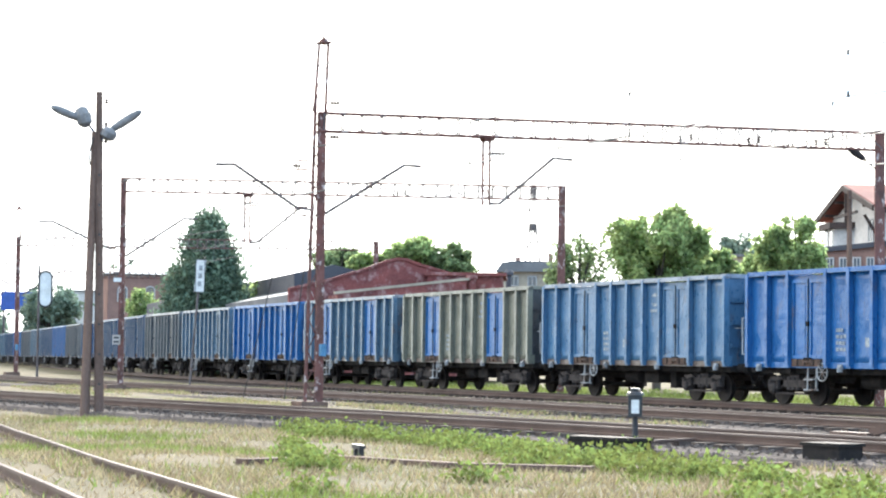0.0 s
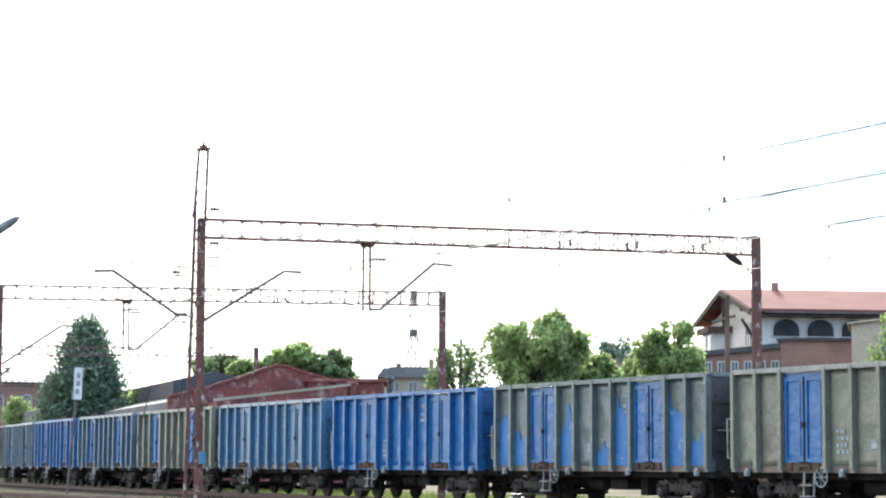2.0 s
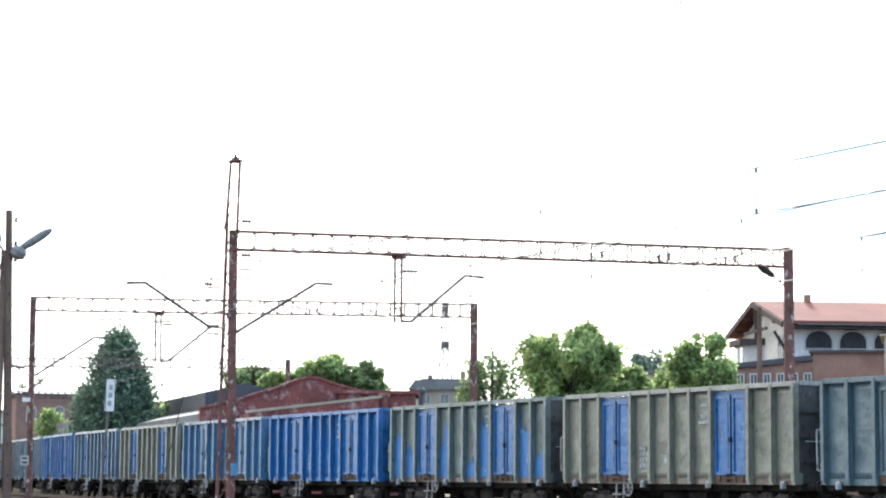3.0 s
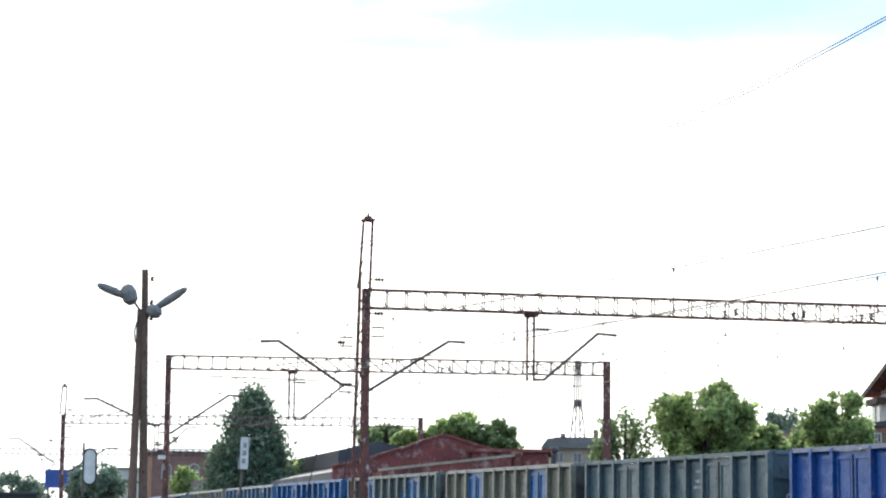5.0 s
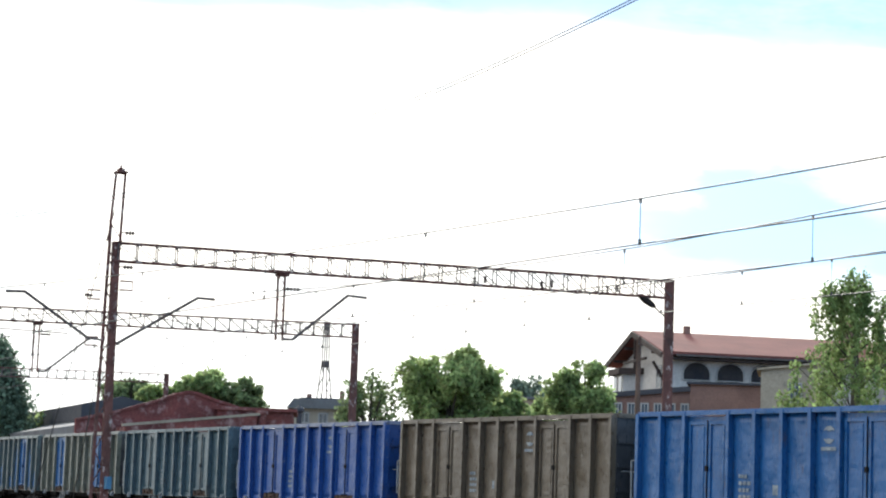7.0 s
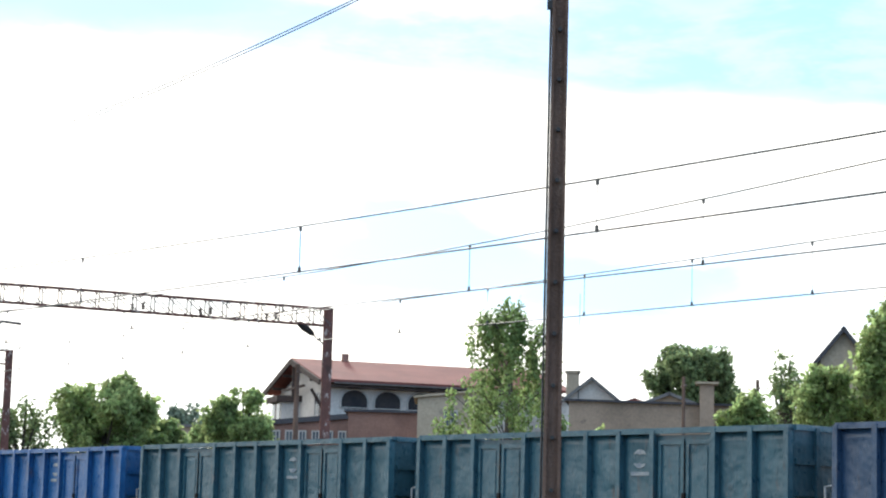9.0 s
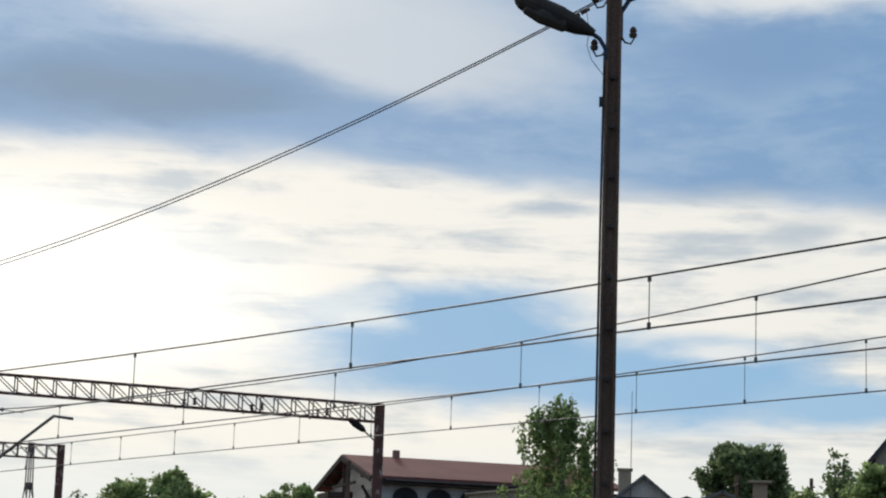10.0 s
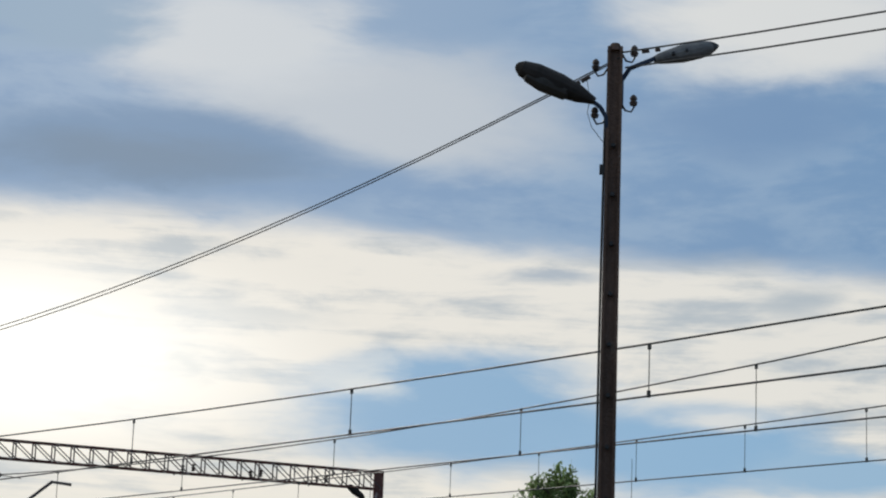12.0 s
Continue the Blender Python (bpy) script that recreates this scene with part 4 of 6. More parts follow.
build_gantry("far portal gantry beyond the station", (p4.x, p4.y, 0), (p4.x + 12, p4.y + 22, 0), 8.0, 0.5, 0.2,
             [(5.5, 1.6, 2.4)], (), 0, [(0.2, 4.6, 2.6, 6.1, 3.3), (-0.5, 4.6, -3.0, 7.0, -3.6)], False)


# ---- overhead wires ----
def sag_line(p, q, sag, n=14):
    p, q = Vector(p), Vector(q)
    return [p.lerp(q, i / n) - Vector((0, 0, 4 * sag * (i / n) * (1 - i / n))) for i in range(n + 1)]


def build_catenary(y, zc, zm, zm_mid, phase, label, x0=38.0, x1=-120.0, tilt=0.0, y_of=None, gap=6.3):
    """Contact wire, messenger wire and droppers over one track."""
    c = thing("overhead_wire", pose(0, 0, 0), label, "overhead wire", "overhead wires")
    Y = y_of or (lambda x: y + tilt * x)
    bm = B()
    xs = [x0 - i * (x0 - x1) / 40 for i in range(41)]
    path_tube(bm, [(x, Y(x), zc) for x in xs], 0.016, 5)
    part("contact_wire", bm, "wire", c)
    bm = B()

    def zmess(x):
        return zm + zm_mid[0] * (min(max(x, -62.0), 8.0) - zm_mid[1]) ** 2

    path_tube(bm, [(x, Y(x), zmess(x)) for x in xs], 0.016, 5)
    part("messenger_wire", bm, "wire", c)
    x = x0 - phase
    while x > x1:
        bm = B()
        tube(bm, (x, Y(x), zc), (x, Y(x), zmess(x)), 0.010, None, 4)
        box(bm, (x, Y(x), zc + 0.03), (0.05, 0.03, 0.10))
        box(bm, (x, Y(x), zmess(x) - 0.04), (0.05, 0.03, 0.08))
        part("dropper", bm, "wire", c)
        x -= gap
    return c


build_catenary(20.5, 5.48, 6.22, (0.0005, -22.0), 2.68, "contact and messenger wires with thin droppers over the near track", gap=7.1)
build_catenary(27.0, 6.03, 6.78, (0.0015, -42.0), 0.6, "paired overhead wires with droppers over the middle track")
build_catenary(34.8, 6.54, 7.3, (0.0004, -60.0), 4.4, "overhead wires with droppers above the train",
               y_of=lambda x: 34.75 + 0.00088 * min(x + 46, 0) ** 2, gap=3.52)


# ---- lamp poles ----
def lamp_head(bm, p, q, w):
    """A cobra-head housing from neck p to tip q."""
    lathe(bm, p, q, ((0, 0.05), (0.08, 0.075), (0.2, w * 0.75), (0.45, w), (0.75, w * 0.98), (0.92, w * 0.7), (0.985, w * 0.35), (1, 0.02)), 14)


RX, RY = at(-47.43, 28).xy


def build_pole_right():
    p = thing("street_lamp", pose(RX, RY, -0.35, 0, 0, 47.43), "tall weathered brown lamp pole with two luminaires", "street lamp", "lamp poles")
    top = 10.36
    bm = B()
    # an I-shaped section
    ring = [(-0.122, -0.11), (-0.075, -0.11), (-0.075, -0.05), (0.075, -0.05), (0.075, -0.11), (0.122, -0.11), (0.122, 0.11), (-0.122, 0.11)]
    lo = [bm.verts.new((x, y, -0.5)) for x, y in ring]
    hi = [bm.verts.new((x * 0.86, y * 0.86, top)) for x, y in ring]
    for i in range(8):
        bm.faces.new((lo[i], lo[(i + 1) % 8], hi[(i + 1) % 8], hi[i]))
    bm.faces.new(lo[::-1])
    bm.faces.new(hi)
    part("pole", bm, "concrete", p)
    bm = B()
    tube(bm, (0, 0, top - 0.05), (0, 0, top + 0.06), 0.115, 0.06, 10)
    part("pole_cap", bm, "concrete", p)
    bm = B()
    for i in range(13):
        z = 0.8 + i * 0.68
        tube(bm, (0.0, -0.14, z), (0.0, -0.03, z), 0.03, None, 6)
        part("step_bolt", bm, "black", p)
        bm = B()
    bm.free()
    bm = B()
    path_tube(bm, [(-0.14, -0.05, 2.0), (-0.135, -0.06, 5.0), (-0.13, -0.05, 7.5), (-0.12, -0.05, top - 0.95)], 0.017, 6)
    part("cable", bm, "black", p)
    bm = B()
    box(bm, (-0.14, -0.02, top - 1.72), (0.08, 0.1, 0.12))
    part("junction_box", bm, "black", p)
    # luminaires
    bm = B()
    path_tube(bm, [(-0.09, -0.06, top - 1.2), (-0.11, -0.10, top - 1.0), (-0.19, -0.12, top - 0.87), (-0.34, -0.15, top - 0.77)], 0.03, 8)
    part("lamp_arm", bm, "arm_blue", p, "dark blue painted curved arm")
    bm = B()
    lamp_head(bm, (-0.26, -0.14, top - 0.80), (-1.34, -0.30, top - 0.36), 0.16)
    part("luminaire", bm, "lampgrey", p, "grey cobra-head lamp housing")
    bm = B()
    lathe(bm, (-0.55, -0.20, top - 0.74), (-1.25, -0.30, top - 0.46), ((0, 0.03), (0.15, 0.12), (0.6, 0.14), (0.9, 0.1), (1, 0.02)), 12)
    part("lamp_bowl", bm, "lampglass", p, "dull translucent lamp bowl")
    bm = B()
    path_tube(bm, [(0.09, 0.0, top - 0.85), (0.09, 0.02, top - 0.46), (0.20, 0.06, top - 0.27), (0.58, 0.24, top - 0.05)], 0.034, 8)
    part("lamp_arm", bm, "arm_blue", p, "dark blue painted curved arm")
    bm = B()
    lamp_head(bm, (0.54, 0.22, top - 0.09), (1.38, 0.49, top + 0.20), 0.125)
    shell = part("luminaire", bm, "lamplight", p, "pale dusty cobra-head lamp housing")
    for f in (0.28, 0.5):
        bm = B()
        c = Vector((0.54, 0.22, top - 0.09)).lerp(Vector((1.38, 0.49, top + 0.20)), f)
        tube(bm, c + Vector((0.02, -0.10, 0.0)), c + Vector((0.02, -0.145, 0.0)), 0.028, 0.022, 8)
        part("screw_cap", bm, "black", shell)
    bm = B()
    lathe(bm, (1.32, 0.47, top + 0.18), (1.42, 0.505, top + 0.215), ((0, 0.085), (0.5, 0.06), (1, 0.02)), 10)
    part("end_clip", bm, "black", shell)
    # hooks with insulators
    for x, z, s in ((0.10, top - 0.10, 1), (-0.10, top - 0.30, -1), (0.10, top - 0.80, 1), (-0.10, top - 0.98, -1)):
        bm = B()
        path_tube(bm, [(x, -0.02, z), (x + s * 0.05, -0.03, z - 0.09), (x + s * 0.13, -0.03, z - 0.11), (x + s * 0.17, -0.03, z - 0.04), (x + s * 0.16, -0.03, z + 0.02)], 0.014, 6)
        hook = part("hook", bm, "black", p)
        bm = B()
        lathe(bm, (x + s * 0.16, -0.03, z - 0.02), (x + s * 0.16, -0.03, z + 0.13), ((0, 0.045), (0.3, 0.058), (0.42, 0.036), (0.6, 0.052), (0.85, 0.04), (1, 0.016)), 10)
        part("insulator", bm, "ceramic", hook)
    # small strain insulators on the wires
    for x, z, dx, dz in ((0.36, top - 0.055, 0.10, 0.016), (0.54, top - 0.03, 0.07, 0.011), (-0.34, top - 0.42, -0.11, -0.07), (-0.47, top - 0.50, -0.08, -0.05)):
        bm = B()
        insulator(bm, (x, -0.03, z), (x + dx, -0.03, z + dz), 0.03, 2)
        part("strain_insulator", bm, "ceramic", p)
    bm = B()
    path_tube(bm, [(-0.38, -0.1, top - 0.45), (-0.33, -0.1, top - 0.75), (-0.36, -0.1, top - 0.95), (-0.30, -0.1, top - 1.15), (-0.12, -0.08, top - 1.38)], 0.006, 4)
    part("loose_wire", bm, "wire", p)
    return p


def build_pole_left():
    p = thing("street_lamp", pose(-52.4, 14.7, -0.3, 0, 0, 74.3), "twin-leg brown concrete lamp pole with two luminaires", "street lamp", "lamp poles")
    for x0, x1, z1 in ((-0.20, -0.085, 7.05), (0.17, 0.0, 8.07)):
        bm = B()
        tube(bm, (x0, 0, -0.5), (x1, 0, z1), 0.13, 0.088, 10)
        part("pole_leg", bm, "concrete", p)
    for i in range(8):
        bm = B()
        tube(bm, (0.15 - 0.015 * i, -0.15, 0.7 + i * 0.75), (0.15 - 0.015 * i, -0.05, 0.7 + i * 0.75), 0.03, None, 6)
        part("step_bolt", bm, "black", p)
    for s, zn, zt, xo in ((-1, 7.25, 7.58, -0.24), (1, 6.95, 7.55, 0.12)):
        bm = B()
        path_tube(bm, [(xo * 0.3, 0, zn - 0.25), (xo * 0.8, -0.05, zn - 0.1), (xo + s * 0.1, -0.08, zn + 0.1)], 0.03, 7)
        part("lamp_arm", bm, "arm_blue", p, "dark blue painted curved arm")
        bm = B()
        lamp_head(bm, (xo + s * 0.05, -0.08, zn + 0.05), (xo + s * 0.95, -0.25, zt + 0.05), 0.11)
        part("luminaire", bm, "lamplight", p, "grey cobra-head lamp housing")
        bm = B()
        lathe(bm, (xo + s * 0.06, -0.1, zn - 0.1), (xo + s * 0.22, -0.12, zn + 0.42 if s < 0 else zn + 0.2), ((0, 0.08), (0.2, 0.19), (0.6, 0.21), (0.9, 0.15), (1, 0.05)), 12)
        part("floodlight", bm, "lamplight", p, "round grey floodlight")
    for z in (7.8, 7.2, 6.8):
        bm = B()
        tube(bm, (0.0, 0, z), (0.20, 0, z + 0.03), 0.012, None, 5)
        insulator(bm, (0.19, 0, z - 0.03), (0.19, 0, z + 0.1), 0.05, 2)
        part("insulator", bm, "ceramic", p)
    bm = B()
    path_tube(bm, [(-0.12, -0.1, 6.9), (-0.22, -0.1, 6.5), (-0.2, -0.12, 6.2)], 0.02, 6)
    part("cable", bm, "black", p)
    return p


build_pole_left()
build_pole_right()


def build_lamp_wires():
    for k, (dz, dy) in enumerate(((0.0, 0.0), (-0.09, 0.10))):
        c = thing("lamp_wire", pose(0, 0, 0), "thin dark wire strung between the lamp poles", "wire", "lamp pole wires")
        bm = B()
        path_tube(bm, sag_line((RX + 0.1, RY + dy * 0.2, 9.86 + dz * 0.15), (-52.2, 14.7 + dy, 7.62 + dz), 1.35, 26), 0.010, 5)
        part("wire_span", bm, "wire", c)
        bm = B()
        path_tube(bm, sag_line((RX + 0.1, RY + dy, 9.92 + dz * 2.1), (RX + 36, RY + 4.8 + dy, 10.22 + dz * 2.1), 0.75, 16), 0.013, 5)
        part("wire_span", bm, "wire", c)
    for k, (q, z) in enumerate(((at(-70.4, 72), 9.0), (at(-69.3, 70), 6.0))):
        c = thing("guy_wire", pose(0, 0, 0), "slanting guy wire from the mast to the ground", "guy wire", "guy wires")
        bm = B()
        tube(bm, (-56.3, 22.2, z), (q.x, q.y, -0.4), 0.016, None, 5)
        part("wire_span", bm, "wire", c)


build_lamp_wires()


# ---- small lineside things ----
def build_lineside():
    # distant signal board on a leaning post
    b = at(-71.75, 95, -0.25)
    s = thing("signal_board", Matrix.Translation(b) @ Matrix.Rotation(radians(71.5), 4, "Z"), "white signal board on a thin leaning post", "signal board")
    bm = B()
    tube(bm, (-0.1, 0, -0.3), (0.32, 0, 5.6), 0.055, 0.05, 8)
    part("post", bm, "steel", s)
    bm = B()
    box(bm, (0.30, -0.08, 4.95), (0.42, 0.04, 1.46), Matrix.Rotation(radians(4), 3, "Y"))
    board = part("board", bm, "sign", s, "white board with a dark rim")
    bm = B()
    for dx, dz, w, h in ((-0.2, 0, 0.03, 1.46), (0.2, 0, 0.03, 1.46), (0, -0.72, 0.42, 0.03), (0, 0.72, 0.42, 0.03)):
        box(bm, (0.30 + dx + dz * 0.07, -0.105, 4.95 + dz), (w, 0.02, h))
    part("rim", bm, "black", board)
    for dz in (0.35, 0.0, -0.35):
        bm = B()
        box(bm, (0.30 + dz * 0.07, -0.106, 4.95 + dz), (0.16, 0.01, 0.22))
        part("mark", bm, "rim", board)
    # number plate bars on the second gantry's mast
    g = thing("mast_sign", Matrix.Translation(Vector((-81.3, 23.7, 1.75))) @ Matrix.Rotation(radians(73.5), 4, "Z"), "small white plate strapped to a gantry mast", "sign")
    bm = B()
    box(bm, (0, 0, 0), (0.32, 0.02, 0.38))
    part("plate", bm, "sign_old", g)
    for dz in (0.08, -0.08):
        bm = B()
        box(bm, (0, -0.014, dz), (0.2, 0.006, 0.07))
        part("mark", bm, "black", g)
    bm = B()
    box(bm, (0, 0.03, 2.35), (0.3, 0.02, 0.16))
    part("band", bm, "sign", g)
    # signal head with a round-ended screen
    b = at(-75.62, 118, -0.2)
    s = thing("railway_signal", Matrix.Translation(b) @ Matrix.Rotation(radians(75.6), 4, "Z"), "signal with a round-ended white-backed screen on a post", "signal")
    bm = B()
    tube(bm, (-0.35, 0.05, -0.3), (-0.35, 0.05, 6.2), 0.07, 0.06, 8)
    part("post", bm, "steel", s)
    outline = [Vector((math.cos(a) * 0.34, 0, 4.9 + 0.62 + math.sin(a) * 0.34)) for a in [i * math.pi / 8 for i in range(9)]] + \
              [Vector((math.cos(a) * 0.34, 0, 4.9 - 0.62 + math.sin(a) * 0.34)) for a in [math.pi + i * math.pi / 8 for i in range(9)]]
    bm = B()
    prism(bm, outline, (0, 0, 0), (0, 0.06, 0))
    scr = part("screen", bm, "sign", s, "pale signal screen")
    bm = B()
    loop = [p + Vector((0, 0.03, 0)) for p in outline] + [outline[0] + Vector((0, 0.03, 0))]
    path_tube(bm, loop, 0.06, 6)
    part("screen_rim", bm, "black", scr)
    # point lantern and machines beside the near track
    b = Vector((-31.4, 18.2, -0.3))
    s = thing("point_lantern", Matrix.Translation(b) @ Matrix.Rotation(radians(60), 4, "Z"), "points lantern with a white pane on a black stand", "point lantern")
    bm = B()
    tube(bm, (0, 0, -0.1), (0, 0, 0.5), 0.06, 0.045, 8)
    part("stand", bm, "black", s)
    bm = B()
    box(bm, (0, 0, 0.68), (0.24, 0.24, 0.36))
    lathe(bm, (0, 0, 0.86), (0, 0, 0.98), ((0, 0.16), (0.4, 0.13), (0.5, 0.09), (0.9, 0.09), (1, 0.06)), 12)
    part("housing", bm, "black", s)
    bm = B()
    box(bm, (0.0, -0.124, 0.67), (0.13, 0.012, 0.23))
    part("pane", bm, "sign", s, "white lantern pane")
    for (x, y, z), (l, w, h), turn, lab in (((-30.6, 17.25, -0.34), (1.4, 0.45, 0.24), 20, "long black point machine box beside the rails"),
                                        ((-26.5, 18.75, -0.36), (0.75, 0.5, 0.32), 10, "short black point machine box beside the rails")):
        s = thing("point_machine", pose(x, y, z, 0, 0, turn), lab, "point machine", "point machines")
        bm = B()
        box(bm, (0, 0, h / 2 - 0.05), (l, w, h))
        part("case", bm, "under", s)
        bm = B()
        box(bm, (0, 0, h - 0.03), (l + 0.06, w + 0.06, 0.05))
        part("lid", bm, "under", s)
        bm = B()
        tube(bm, (0, w / 2, 0.12), (0, w / 2 + 2.2, 0.16), 0.03, None, 6)
        part("throw_rod", bm, "rail", s)
    # rodding lever by the rails
    s = thing("rail_lever", pose(-33.0, 24.2, -0.2, 0, 0, 0), "dark rail switch lever lying beside the sleepers", "lever")
    bm = B()
    bar(bm, (0, 0, 0.05), (1.0, 0.2, 0.32), 0.08, 0.14)
    part("lever_arm", bm, "rail", s)
    bm = B()
    box(bm, (-0.5, 0, 0.0), (1.2, 0.3, 0.1))
    part("base", bm, "rail", s)
    # cable trough edges in the grass
    for pts in ([(-28.6, 10.2), (-29.4, 12.0), (-27.1, 12.8), (-25.8, 14.3)], [(-25.4, 14.6), (-26.2, 15.6), (-26.4, 17.9)]):
        c = thing("cable_trough", pose(0, 0, 0), "low weathered concrete cable trough in the grass", "cable trough", "cable troughs")
        for (x0, y0), (x1, y1) in zip(pts, pts[1:]):
            bm = B()
            bar(bm, (x0, y0, -0.40), (x1, y1, -0.40), 0.26, 0.16)
            part("trough_slab", bm, "concrete", c)
    s = thing("cable_post", pose(-29.6, 12.4, -0.42), "small dark marker stub in the grass", "marker")
    bm = B()
    for dx in (-0.09, 0.09):
        box(bm, (dx, 0, 0.1), (0.05, 0.08, 0.24))
    box(bm, (0, 0, 0.22), (0.3, 0.1, 0.06))
    part("stub", bm, "black", s)


build_lineside()


# ---- buildings ----
def slab(bm, a, b, c, d, t):
    """A slab of thickness t on the quad a b c d."""
    a, b, c, d = (Vector(v) for v in (a, b, c, d))
    n = (b - a).cross(d - a).normalized() * t
    prism(bm, [a, b, c, d], (0, 0, 0), n)


def window_part(parent, x, y, z, w, h, arch=False, mat="glass"):
    """A window in a wall that faces local -y: recessed pane and a proud frame."""
    bm = B()
    if arch:
        pts = [Vector((x - w / 2, y, z)), Vector((x + w / 2, y, z))] + [Vector((x + math.cos(a) * w / 2, y, z + h - w * 0.42 + math.sin(a) * w * 0.42)) for a in [i * math.pi / 10 for i in range(11)]]
        prism(bm, pts, (0, -0.02, 0), (0, 0.05, 0))
    else:
        box(bm, (x, y, z + h / 2), (w, 0.06, h))
    win = part("window", bm, mat, parent)
    bm = B()
    t = 0.09
    if arch:
        edge = [p + Vector((0, -0.05, 0)) for p in pts[2:]]
        path_tube(bm, [Vector((x + w / 2, y - 0.05, z))] + edge + [Vector((x - w / 2, y - 0.05, z))], 0.07, 5)
        box(bm, (x, y - 0.05, z + 0.06), (w, 0.05, 0.06))
    else:
        for dx in (-w / 2, 0, w / 2):
            box(bm, (x + dx, y - 0.045, z + h / 2), (t if dx else t * 0.6, 0.05, h + t))
        for dz in (0, h):
            box(bm, (x, y - 0.047, z + dz), (w + t, 0.055, t))
    part("frame", bm, "trim", win)
    return win


def frame_at(az, r, heading):
    """A building's own space: x runs along compass heading, y away from the viewer."""
    p = at(az, r)
    return Matrix.Translation(p) @ Matrix.Rotation(radians(90 - heading), 4, "Z")


def build_house():
    # local x along the front, y into the depth; corner of front and gable at the origin
    h = thing("house", frame_at(-53.40, 150, 21.4), "cream two-storey house with a long red roof and arched loggia", "house")
    L, W, ze, zr = 17.0, 15.0, up(3.97, 150) + 0.72, up(4.71, 157)
    zs = 1.0
    bm = B()
    prism(bm, [Vector((0, 0, zs)), Vector((0, W, zs)), Vector((0, W, ze - 0.3)), Vector((0, W / 2, zr - 0.4)), Vector((0, 0, ze - 0.3))], (0, 0, 0), (L, 0, 0))
    part("wall", bm, "plaster", h)
    over = 1.0
    k = (zr - ze) / (W / 2)
    for s in (0, 1):
        bm = B()
        y0, z0 = (-over, ze - k * over) if s == 0 else (W + over, ze - k * over)
        slab(bm, (-over, y0, z0), (L + over, y0, z0), (L + over, W / 2, zr), (-over, W / 2, zr), 0.22 if s == 0 else -0.22)
        part("roof", bm, "roof_red", h, "red tiled roof slope")
    bm = B()
    for y0, y1, z0, z1 in ((-over, W / 2, ze - k * over, zr), (W + over, W / 2, ze - k * over, zr)):
        bar(bm, (-over - 0.05, y0, z0 - 0.05), (-over - 0.05, y1, z1 - 0.05), 0.12, 0.4)
    part("bargeboard", bm, "dark_wood", h, "dark timber bargeboards")
    beams = [((-over, yy, zr - abs(yy - W / 2) * k - 0.4), (0.2, yy, zr - abs(yy - W / 2) * k - 0.4)) for yy in (2.0, 5.2, 9.8, 13.0)]
    beams += [((-over + 0.2, W / 2 - 3.2, zr - 2.0), (-over + 0.2, W / 2 + 3.2, zr - 2.0)), ((-over + 0.2, W / 2, zr - 2.6), (-over + 0.2, W / 2, zr - 0.2))]
    beams += [((0, yy, ze - 2.2), (-over, yy, ze - 0.6)) for yy in (1.5, 13.5)]
    for p, q in beams:
        bm = B()
        bar(bm, p, q, 0.18)
        part("gable_beam", bm, "dark_wood", h, "dark timber beam")
    bm = B()
    box(bm, (L / 2, -over * 0.45, ze - 0.48), (L + 1, 0.85, 0.14))
    part("eave_band", bm, "dark_wood", h, "dark boarded eaves")
    bm = B()
    bar(bm, (0, -over - 0.06, ze - k * over - 0.02), (L, -over - 0.06, ze - k * over - 0.02), 0.14)
    part("gutter", bm, "steel", h)
    # Flat arch panes coloured near black for the shade inside the loggia.
    for i in range(5):
        window_part(h, 1.75 + i * 2.45, -0.03, up(3.50, 150), 2.0, 1.35, True, "interior")
    # gable windows and bay
    for yy, z0, w, hh in ((3.4, up(3.3, 152), 1.2, 1.6),):
        bm = B()
        box(bm, (-0.02, yy, z0 + hh / 2), (0.06, w, hh))
        win = part("window", bm, "glass", h)
        bm = B()
        for dy in (-w / 2, 0, w / 2):
            box(bm, (-0.06, yy + dy, z0 + hh / 2), (0.06, 0.09, hh + 0.1))
        for dz in (0, hh):
            box(bm, (-0.063, yy, z0 + dz), (0.06, w + 0.1, 0.1))
        part("frame", bm, "trim", win)
    bm = B()
    prism(bm, [Vector((0, 8.2, zs)), Vector((-1.3, 8.9, zs)), Vector((-1.3, 11.8, zs)), Vector((0, 12.5, zs))], (0, 0, 0), (0, 0, up(3.62, 158) - zs))
    bay = part("bay", bm, "plaster", h)
    bm = B()
    prism(bm, [Vector((0.1, 7.8, 0)), Vector((-1.7, 8.6, 0)), Vector((-1.7, 12.1, 0)), Vector((0.1, 12.9, 0))], (0, 0, up(3.62, 158)), (0, 0, up(3.62, 158) + 0.45))
    part("bay_roof", bm, "dark_wood", bay)
    for yy in (9.6, 11.1):
        bm = B()
        box(bm, (-1.32, yy, up(3.3, 158)), (0.06, 0.9, 1.5))
        part("bay_window", bm, "glass", bay)
    for x, hh in ((3.0, 1.0), (15.5, 2.0)):
        bm = B()
        box(bm, (x, W / 2 - 0.3, zr + hh / 2 - 0.3), (0.45 if x < 5 else 1.4, 0.45, hh))
        part("chimney", bm, "brick", h, "short brick chimney")
    bm = B()
    for x in (4.5, 10.0):
        tube(bm, (x, -over + 1.4, ze + 0.15), (x + 2.6, -over + 1.4, ze + 0.15), 0.05, None, 5)
    part("snow_guard", bm, "trim", h)


